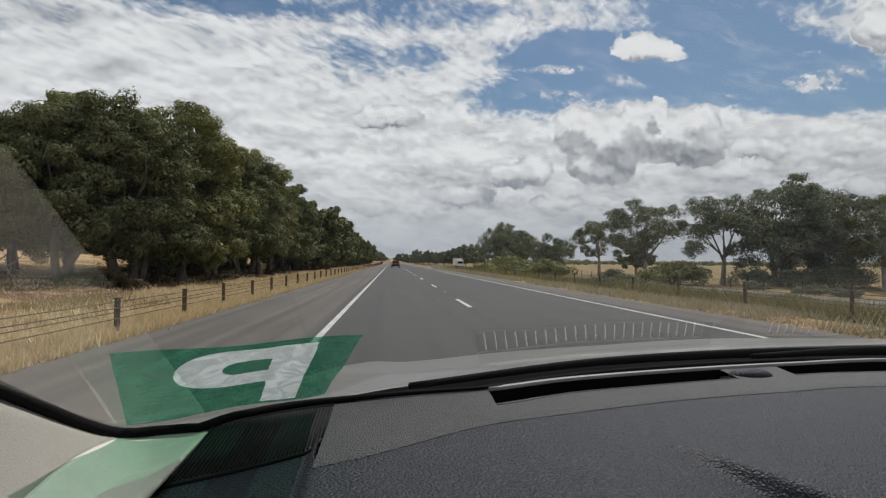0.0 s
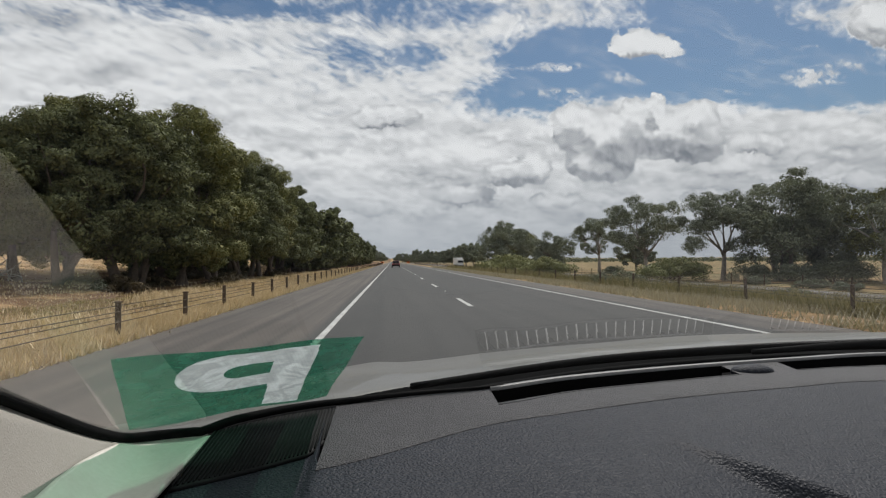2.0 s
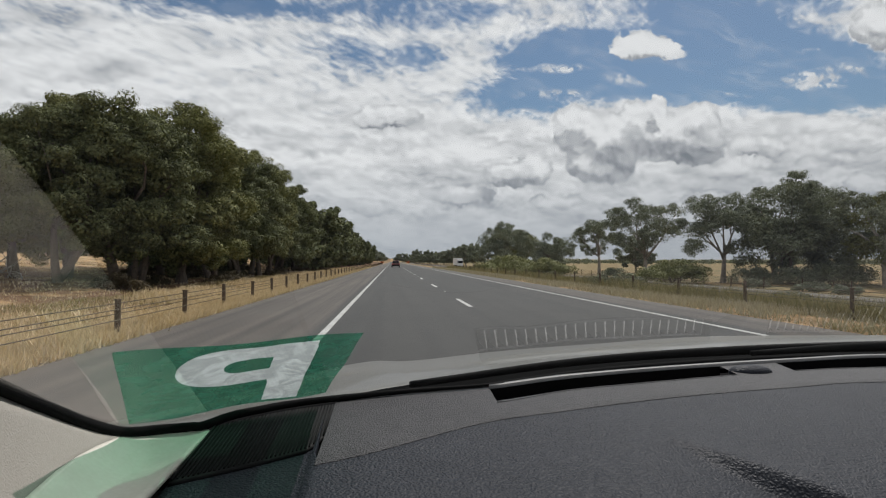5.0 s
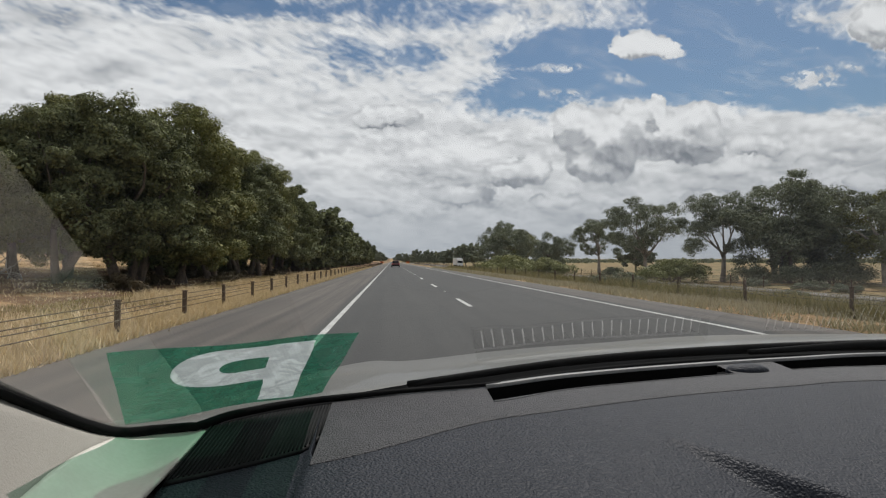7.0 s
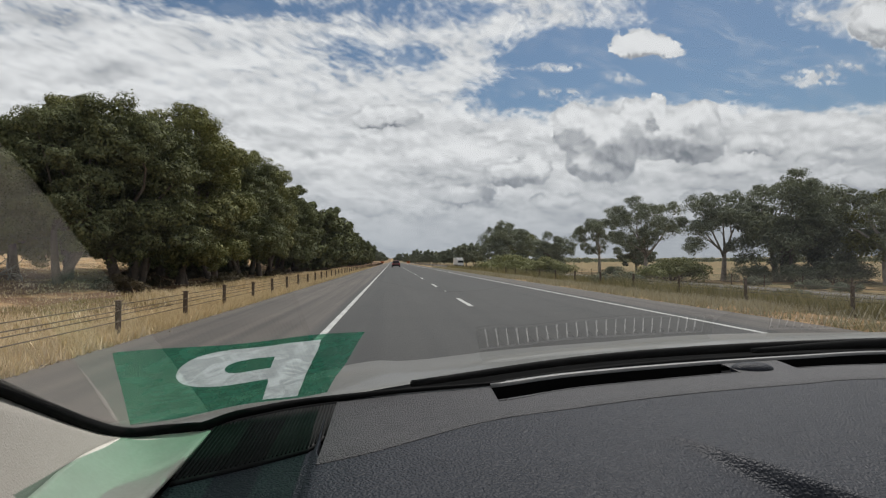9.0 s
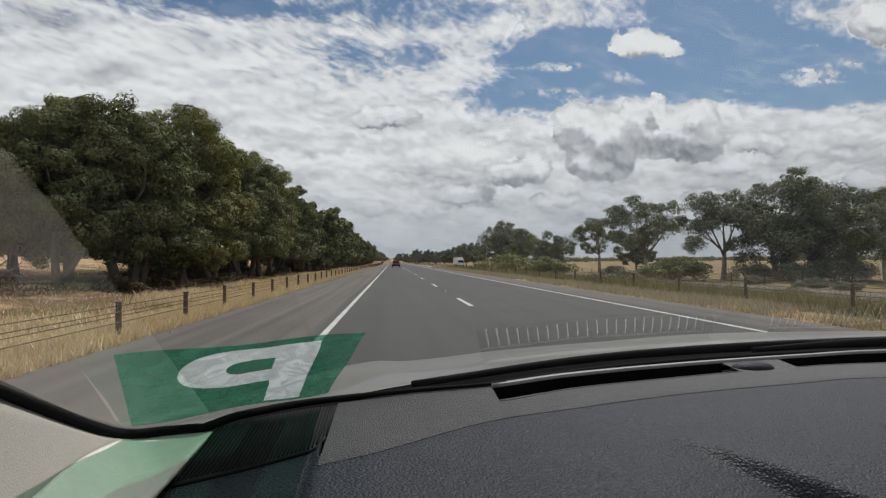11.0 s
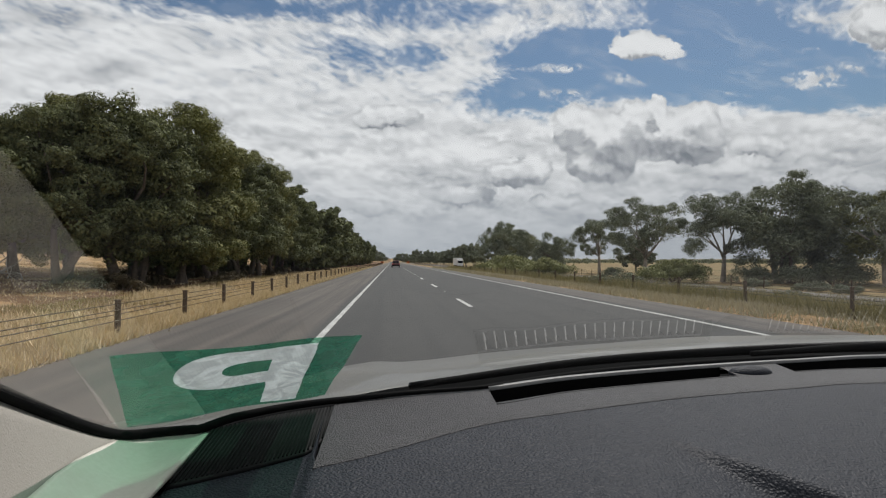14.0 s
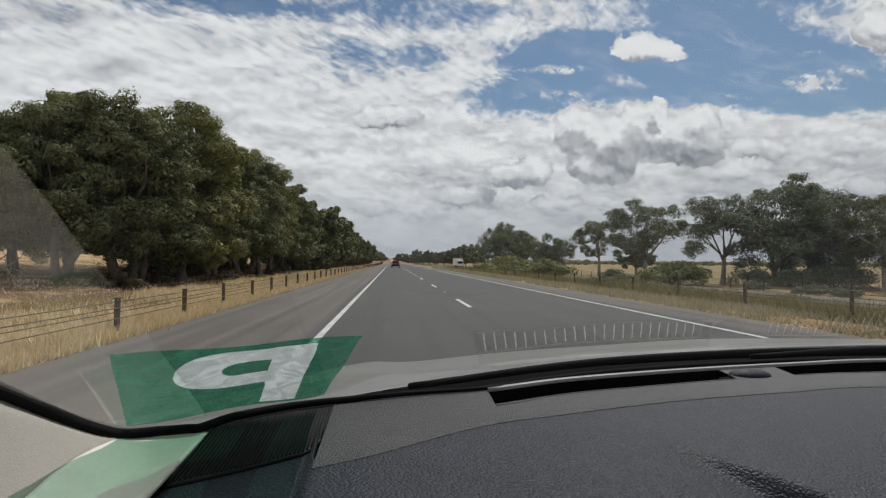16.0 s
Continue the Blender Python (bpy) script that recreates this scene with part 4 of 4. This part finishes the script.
# slots with their dividers
for a, b in VENTS:
    rows = []
    for x in np.linspace(a, b, 30):
        hi, lo = base(x) - 0.006, vent_low(x)
        rows.append([(x, hi, -0.1155), (x, hi - 0.002, -0.145), (x, lo + 0.002, -0.145), (x, lo, -0.1185)])
    vent = link("defroster_vent", *loft(lifted(rows)), SLOT, car, "black defroster slot")
    n = int((b - a) / 0.0112)
    for k in range(n + 1):
        x = a + 0.003 + (b - a - 0.006) * k / n
        hi, lo = base(x) - 0.007, vent_low(x) + 0.001
        bm = box(bmesh.new(), (x - 0.0008, lo + 0.004, H - 0.142), (x + 0.0008, hi, H - 0.1265))
        part("slat", bm, RIB, vent)
    for edge in (lambda x: vent_low(x) + 0.004, lambda x: base(x) - 0.008):
        link("rail", *tube([(x, edge(x), H - 0.1272) for x in np.linspace(a + 0.003, b - 0.003, 40)], 0.0011, 5), RIB, vent, "", True)
    rows = [[(x, vent_low(x) + 0.0045, -0.1195), (x, vent_low(x) + 0.002, -0.1178), (x, vent_low(x) - 0.001, -0.1176)] for x in np.linspace(a, b, 30)]
    link("rim", *loft(lifted(rows), 0.002), STRIP, vent, "", True)

# lip behind the slots; its pale colour carries the sun's glint along the edge
rows = [[(x, base(x) - 0.0055, -0.117), (x, base(x) - 0.005, -0.1128), (x, base(x) - 0.0043, -0.1123), (x, base(x) - 0.0002, -0.1120)] for x in np.linspace(VENTS[0][0], VENTS[1][1], 70)]
link("lip", *loft(lifted(rows), 0.0015), LIP, dash, "pale grey lip", True)

# light sensor between the slots
bm = bmesh.new()
bmesh.ops.create_uvsphere(bm, u_segments=24, v_segments=12, radius=1.0, matrix=Matrix.Translation((0.384, 0.562, H - 0.1185)) @ Matrix.Diagonal((0.024, 0.013, 0.008, 1)))
part("sensor_dome", bm, DASH, car, "dark glossy light sensor", True)

# ribbed black panel at the dashboard's corner
rows = []
for x in np.linspace(-0.128, -0.046, 20):
    near = 0.325 + (x + 0.128) * 0.70 + 150 * max(0, x + 0.060) ** 2
    rows.append([(x, y, -0.1172 - 0.10 * max(0, base(x) - 0.004 - y)) for y in np.linspace(base(x) - 0.001, near, 12)])
panel = link("speaker_panel", *loft(lifted(rows), 0.003), PANEL, car, "black ribbed corner panel", True)
ribs = []
for k in range(34):
    x = -0.127 + k * 0.0024
    near = 0.327 + (x + 0.128) * 0.70 + 150 * max(0, x + 0.060) ** 2
    ribs.append(tube([(x, base(x) - 0.004, H - 0.1166), (x, near, H - 0.1166 - 0.10 * (base(x) - 0.004 - near))], 0.0007, 5))
link("rib", *joined(ribs), PANEL, panel, "fine parallel ribs", True)

# cloth-covered pillar foot
seal = smooth_line([(-0.135, 0.402, -0.1165), (-0.160, 0.396, -0.1165), (-0.179, 0.384, -0.1145), (-0.188, 0.358, -0.1015), (-0.193, 0.325, -0.0825), (-0.197, 0.285, -0.0595), (-0.205, 0.20, -0.012), (-0.22, 0.05, 0.075), (-0.24, -0.13, 0.17)], 40)
inner = smooth_line([(-0.129, 0.400, -0.1185), (-0.129, 0.375, -0.1185), (-0.129, 0.340, -0.1195), (-0.129, 0.300, -0.121), (-0.130, 0.260, -0.125), (-0.132, 0.20, -0.133), (-0.15, 0.10, -0.150), (-0.19, 0.0, -0.16), (-0.23, -0.13, -0.16)], 40)


def on_trim(j, k):
    """A spot of the trim: j along the seal, k from the seal to the inner edge."""
    i = min(int(j), 38)
    f = j - i
    out, inn = seal[i] * (1 - f) + seal[i + 1] * f, inner[i] * (1 - f) + inner[i + 1] * f
    return tuple(out + (inn - out) * k + np.array([0, 0, -0.010 * math.sin(math.pi * k)]) * min(1, j / 12))


across = np.linspace(0, 1, 12)
# paler colour and slanting edge stand for the sunlit patch on the trim
rows = [[on_trim((9.3 + 30 * k) * f, k) for k in across] for f in np.linspace(0, 1, 22)]
link("corner_trim", *loft(lifted(rows), 0.004), PALE, car, "pale cream plastic corner trim", True)
rows = [[on_trim((9.3 + 30 * k) * (1 - f) + 39 * f, k) for k in across] for f in np.linspace(0, 1, 30)]
link("pillar_trim", *loft(lifted(rows), 0.004), CLOTH, car, "light grey woven pillar trim", True)
line = [tuple(p) for p in seal[::-1]] + [(x, base(x) + 0.001, -0.1135) for x in np.linspace(-0.12, 0.10, 16)]
line = smooth_line(line, 120)
rad = np.interp(np.arange(120), [0, 62, 80, 95, 119], [0.0040, 0.0038, 0.0034, 0.0028, 0.0012])
link("windscreen_seal", *tube([(x + 0.001, y - 0.001, z + H + 0.001) for x, y, z in line], list(rad), 10), RUBBER, car, "black rubber seal", True)

# windscreen
rows = []
for x in np.linspace(-0.192, 1.15, 44):
    c = (x - 0.48) / 0.67
    reach = min(1, max(0, (x + 0.03) / 0.14))
    reach = reach * reach * (3 - 2 * reach)
    foot = Vector((x, base(x) + 0.005 + 0.056 * reach, -0.1165 - 0.020 * reach))
    head = Vector((0.48 + c * 0.70, -0.22 + 0.06 * (1 - c * c), 0.225 + 0.10 * (1 - c * c)))
    rows.append([tuple(foot.lerp(head, k)) for k in np.linspace(0, 1, 16)])
screen = link("windscreen", *loft(lifted(rows)), GLASS, car, "clear raked windscreen", True)
screen.visible_shadow = False


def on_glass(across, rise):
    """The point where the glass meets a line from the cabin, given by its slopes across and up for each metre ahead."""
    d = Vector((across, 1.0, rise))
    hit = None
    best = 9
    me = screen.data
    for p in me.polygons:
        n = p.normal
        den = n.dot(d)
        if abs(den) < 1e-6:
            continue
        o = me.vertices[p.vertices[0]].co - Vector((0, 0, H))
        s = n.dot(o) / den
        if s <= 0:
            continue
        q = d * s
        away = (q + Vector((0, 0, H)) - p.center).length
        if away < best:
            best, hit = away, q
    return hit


# cowl and wipers outside the glass
cowl_far = along([(-0.45, 0.46), (-0.20, 0.57), (-0.08, 0.66), (0.02, 0.73), (0.127, 0.775), (0.277, 0.850), (0.493, 0.900), (0.718, 0.920), (0.917, 0.920), (1.4, 0.75)])
rows = []
for x in np.linspace(-0.30, 1.30, 60):
    b = base(min(max(x, -0.19), 1.15)) + 0.012 + 0.056 * min(1, max(0, (x + 0.03) / 0.14))
    f = max(cowl_far(x), b + 0.03)
    lift = 0.007 * min(1, max(0, (x - 0.05) / 0.3))
    rows.append([(x, b, -0.150), (x, b + (f - b) * 0.4, -0.175), (x, b + (f - b) * 0.85, -0.172 + lift), (x, f, -0.163 + lift), (x, f + 0.008, -0.175)])
link("cowl", *loft(lifted(rows), 0.01), SLOT, car, "black plastic cowl below the windscreen", True)
for label, ends in (("long wiper", ((0.02, 0.655, -0.146), (0.30, 0.80, -0.147), (0.62, 0.87, -0.146), (0.95, 0.88, -0.144))), ("short wiper", ((0.55, 0.80, -0.140), (0.80, 0.84, -0.138), (1.10, 0.80, -0.131)))):
    pts = smooth_line(ends, 24)
    arm = link("wiper", *tube([(x, y, z + H) for x, y, z in pts], list(np.linspace(0.004, 0.010, 24)), 8), RUBBER, car, "black " + label, True)
    link("blade", *tube([(x, y - 0.02, z + H - 0.012) for x, y, z in pts[:20]], 0.005, 6), BLACK, arm, "", True)

# bonnet
crest = smooth_line([(-0.42, 1.35, -0.42), (-0.20, 1.62, -0.335), (-0.06, 1.72, -0.313), (0.05, 1.75, -0.324), (0.30, 1.78, -0.303), (0.60, 1.80, -0.283), (1.0, 1.72, -0.245), (1.38, 1.45, -0.207)], 60)
rows = []
for x, y, z in crest:
    b = cowl_far(max(-0.4, x)) + 0.004
    r = []
    for k in np.linspace(0, 1, 14):
        r.append((x, b + (y - b) * k, -0.172 + (z + 0.172) * (k ** 1.25) + 0.010 * math.sin(math.pi * k)))
    r += [(x, y + 0.12, z - 0.03), (x, y + 0.26, z - 0.12), (x, y + 0.33, z - 0.28), (x, y + 0.34, -0.95)]
    rows.append(r)
link("bonnet", *loft(lifted(rows), 0.012), CARPAINT, car, "silver-grey bonnet", True)

# plain body that closes the cabin
DARKTRIM = material("dark_trim", plain((0.030, 0.030, 0.032), (0.05, 0.05, 0.052), 5, 200, 0.85, relief=0.4, size=0.001))
bm = bmesh.new()
box(bm, (-0.25, -2.10, H + 0.275), (1.21, -0.17, H + 0.31), 0.012)
part("roof", bm, CARPAINT, car)
bm = bmesh.new()
box(bm, (-0.24, -2.10, H + 0.258), (1.20, -0.18, H + 0.271), 0.004)
part("roof_lining", bm, CLOTH, car)
for x, name in ((-0.34, "door"), (1.30, "door")):
    d = part(name, box(bmesh.new(), (x - 0.04, -1.9, 0.32), (x + 0.04, 0.42, H - 0.17), 0.03), CARPAINT, car)
    part("door_lining", box(bmesh.new(), (x + (0.042 if x < 0 else -0.062), -1.88, 0.34), (x + (0.062 if x < 0 else -0.042), 0.30, H - 0.19), 0.01), DARKTRIM, d)
part("tail_panel", box(bmesh.new(), (-0.36, -2.25, 0.32), (1.32, -2.08, H + 0.26), 0.05), CARPAINT, car)
part("cabin_floor", box(bmesh.new(), (-0.36, -2.1, 0.28), (1.32, 1.95, 0.34), 0.01), DARKTRIM, car)
part("firewall", box(bmesh.new(), (-0.36, 0.50, 0.34), (1.32, 0.54, H - 0.20), 0.01), DARKTRIM, car)
for x0, x1 in ((-0.235, -0.262), (1.195, 1.222)):
    link("pillar", *tube([(x0, 0.40, H - 0.15), ((x0 + x1) / 2, 0.10, H + 0.06), (x1, -0.20, H + 0.285)], 0.024, 8), CARPAINT, car, smooth=True)
    link("pillar", *tube([(x1 * 1.02, -0.95, H - 0.20), (x1, -1.0, H + 0.285)], 0.035, 8), CARPAINT, car, smooth=True)
for x in (-0.42, 1.38):
    part("front_wing", box(bmesh.new(), (x - 0.03, 0.46, 0.62), (x + 0.03, 1.45, H - 0.42), 0.03), CARPAINT, car)
for x in (-0.33, 1.29):
    for y in (1.15, -1.45):
        bm = bmesh.new()
        bmesh.ops.create_cone(bm, cap_ends=True, segments=36, radius1=0.335, radius2=0.335, depth=0.20, matrix=pose(x, y, 0.355, 0, 90, 0))
        bmesh.ops.bevel(bm, geom=[e for e in bm.edges if e.calc_face_angle(0) > 1], offset=0.03, segments=3, affect="EDGES")
        wheel = part("wheel", bm, RUBBER, car)
        bm = bmesh.new()
        bmesh.ops.create_cone(bm, cap_ends=True, segments=28, radius1=0.21, radius2=0.21, depth=0.215, matrix=pose(x, y, 0.355, 0, 90, 0))
        part("rim", bm, STEEL, wheel)

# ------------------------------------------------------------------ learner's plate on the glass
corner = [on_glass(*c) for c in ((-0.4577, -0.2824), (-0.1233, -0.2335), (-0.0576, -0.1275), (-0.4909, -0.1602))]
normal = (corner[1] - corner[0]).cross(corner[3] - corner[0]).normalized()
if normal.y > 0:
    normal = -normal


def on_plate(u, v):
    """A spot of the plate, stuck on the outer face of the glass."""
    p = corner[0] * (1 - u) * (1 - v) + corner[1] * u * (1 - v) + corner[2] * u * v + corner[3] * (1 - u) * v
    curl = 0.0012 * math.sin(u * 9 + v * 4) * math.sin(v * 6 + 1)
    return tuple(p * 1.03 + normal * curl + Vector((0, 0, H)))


plate = thing("probationary_plate", "creased green film plate with white letter P on the windscreen", "plate")


def in_letter(u, v):
    """Whether a spot of the plate lies in the letter: a stem, and a bowl to its left."""
    left, right = 0.625 - 0.02 * v, 0.815 - 0.015 * v
    if left <= u <= right:
        return 0.05 <= v <= 0.93

    def bowl(cx, rx, cv, rv):
        if u > cx:
            return u < left + 0.01 and abs(v - cv) < rv
        return (abs((u - cx) / rx) ** 2.2 + abs((v - cv) / rv) ** 2.2) < 1
    return bowl(0.47, 0.265, 0.675, 0.255) and not bowl(0.50, 0.10, 0.665, 0.085)


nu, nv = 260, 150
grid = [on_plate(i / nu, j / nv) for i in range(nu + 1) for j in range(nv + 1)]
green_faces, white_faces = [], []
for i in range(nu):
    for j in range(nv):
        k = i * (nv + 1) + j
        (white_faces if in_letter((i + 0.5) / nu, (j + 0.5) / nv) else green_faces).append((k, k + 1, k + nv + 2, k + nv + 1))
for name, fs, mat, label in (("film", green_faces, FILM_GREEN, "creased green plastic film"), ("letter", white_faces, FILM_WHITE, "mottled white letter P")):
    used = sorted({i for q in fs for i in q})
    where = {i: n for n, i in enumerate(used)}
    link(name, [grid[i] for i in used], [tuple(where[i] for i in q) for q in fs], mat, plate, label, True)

# ------------------------------------------------------------------ other vehicles


def small_car(label, paint, at):
    c = thing("car", label, "car", at=at)
    body = part("body", box(bmesh.new(), (-0.89, -2.1, 0.28), (0.89, 2.1, 0.92), 0.16), paint, c)
    bm = bmesh.new()
    box(bm, (-0.80, -1.7, 0.90), (0.80, 0.9, 1.48), 0.10)
    for v in bm.verts:
        if v.co.z > 1.3:
            v.co.x *= 0.84
            v.co.y = v.co.y * 0.80 - 0.05
    part("cabin", bm, paint, c)
    bm = bmesh.new()
    box(bm, (-0.62, -1.72, 0.98), (0.62, -1.45, 1.36), 0.03)
    part("rear_window", bm, DARKGLASS, c)
    for x in (-0.68, 0.68):
        part("tail_light", box(bmesh.new(), (x - 0.17, -2.13, 0.66), (x + 0.17, -2.02, 0.84), 0.03), TAIL, c)
        for y in (-1.3, 1.35):
            bm = bmesh.new()
            bmesh.ops.create_cone(bm, cap_ends=True, segments=24, radius1=0.32, radius2=0.32, depth=0.2, matrix=pose(x * 1.14, y, 0.33, 0, 90, 0))
            part("wheel", bm, RUBBER, c)
    part("bumper", box(bmesh.new(), (-0.8, -2.16, 0.32), (0.8, -2.05, 0.52), 0.04), BLACK, c)
    return c


small_car("small dark red car on the asphalt lane", REDPAINT, (0.85, 118.0, 0.012))


def truck(label, at):
    c = thing("truck", label, "truck", at=at)
    part("cab", box(bmesh.new(), (-1.2, -2.2, 0.7), (1.2, 0.0, 3.3), 0.2), WHITEPAINT, c)
    part("windscreen", box(bmesh.new(), (-1.05, -2.24, 1.8), (1.05, -2.1, 2.7), 0.04), DARKGLASS, c)
    part("trailer", box(bmesh.new(), (-1.25, 0.5, 1.0), (1.25, 13.0, 3.9), 0.05), WHITEPAINT, c)
    part("chassis", box(bmesh.new(), (-0.9, -2.0, 0.5), (0.9, 12.6, 1.02), 0.05), BLACK, c)
    for x in (-1.0, 1.0):
        for y in (-1.2, 2.4, 9.6, 11.0):
            bm = bmesh.new()
            bmesh.ops.create_cone(bm, cap_ends=True, segments=24, radius1=0.5, radius2=0.5, depth=0.3, matrix=pose(x, y, 0.5, 0, 90, 0))
            part("wheel", bm, RUBBER, c)
    return c


truck("white box truck on the opposite carriageway", (28.0, 225.0, -1.125))

# ------------------------------------------------------------------ pole, signs, dead branches


def power_pole(x, y, tall):
    z = float(height(np.array(x), np.array(y))) - 0.05
    p = thing("power_pole", "grey wooden power pole with two crossarms", "pole", at=(x, y, z))
    link("pole", *tube([(0, 0, -0.3), (0.02, 0, tall * 0.5), (0.03, 0, tall)], [0.17, 0.14, 0.10], 10), DEAD, p, smooth=True)
    for h, wide in ((tall - 0.5, 1.5), (tall - 1.4, 0.9), (tall - 4.2, 1.1), (tall - 4.9, 0.8)):
        arm = part("crossarm", box(bmesh.new(), (-wide, -0.06, h - 0.06), (wide, 0.06, h + 0.06), 0.01), DEAD, p)
        for k in (-0.9, -0.45, 0.45, 0.9):
            bm = bmesh.new()
            bmesh.ops.create_cone(bm, cap_ends=True, segments=8, radius1=0.05, radius2=0.035, depth=0.16, matrix=pose(k * wide, 0, h + 0.13))
            part("insulator", bm, WHITEPAINT, arm)
    return p


power_pole(-38.8, 55.0, 10.6)

heap = thing("dead_branches", "heap of bare grey dead branches beside the trees", "branches")
g = np.random.default_rng(61)
hx0, hy0 = -18.7, 26.0
pieces = []
for k in range(70):
    a = np.array([hx0 + g.normal(0, 0.75), hy0 + g.normal(0, 0.6), 0])
    a[2] = float(height(a[0], a[1])) - 0.1
    b = a + np.array([g.normal(0, 0.8), g.normal(0, 0.7), 0.2 + abs(g.normal(0, 0.55))])
    pieces.append(limb(g, a, b, 0.03 + 0.03 * g.random(), 0.008, 0.2))
link("branch", *joined(pieces), DEAD, heap, smooth=True)


def help_sign(x, y):
    z = float(height(np.array(x), np.array(y))) - 0.03
    s = thing("emergency_phone_sign", "blue roadside sign with a white telephone receiver on two posts", "sign", at=(x, y, z))
    part("panel", box(bmesh.new(), (-0.45, -0.015, 1.5), (0.45, 0.015, 2.65), 0.01), SIGN_BLUE, s)
    for k in (-0.35, 0.35):
        part("post", box(bmesh.new(), (k - 0.035, 0.02, -0.2), (k + 0.035, 0.09, 2.6), 0.005), STEEL, s)
    arc = [(0.18 * math.cos(t) + 0.12, -0.024, 2.0 + 0.34 * math.sin(t)) for t in np.linspace(radians(115), radians(245), 12)]
    link("receiver", *tube(arc, [0.08, 0.075, 0.05, 0.045, 0.04, 0.04, 0.04, 0.04, 0.045, 0.05, 0.075, 0.08], 8), WHITEPAINT, s, smooth=True)
    for h in (2.52, 2.44):
        part("bar", box(bmesh.new(), (-0.32, -0.022, h - 0.02), (0.32, -0.016, h + 0.02)), WHITEPAINT, s)
    return s


help_sign(-5.9, -182.0)


def works_sign(x, y):
    z = float(height(np.array(x), np.array(y))) - 0.03
    s = thing("roadwork_sign", "orange rectangular roadwork sign on low legs", "sign", "roadwork signs", at=(x, y, z))
    part("panel", box(bmesh.new(), (-0.9, -0.02, 0.35), (0.9, 0.02, 1.35), 0.01), SIGN_ORANGE, s)
    for h in (1.1, 0.85, 0.6):
        part("bar", box(bmesh.new(), (-0.65, -0.028, h - 0.05), (0.65, -0.021, h + 0.05)), BLACK, s)
    for k in (-0.6, 0.6):
        part("leg", box(bmesh.new(), (k - 0.03, 0.022, -0.1), (k + 0.03, 0.08, 1.3), 0.005), STEEL, s)
    return s


works_sign(-5.6, 318.0)
works_sign(9.8, 330.0)
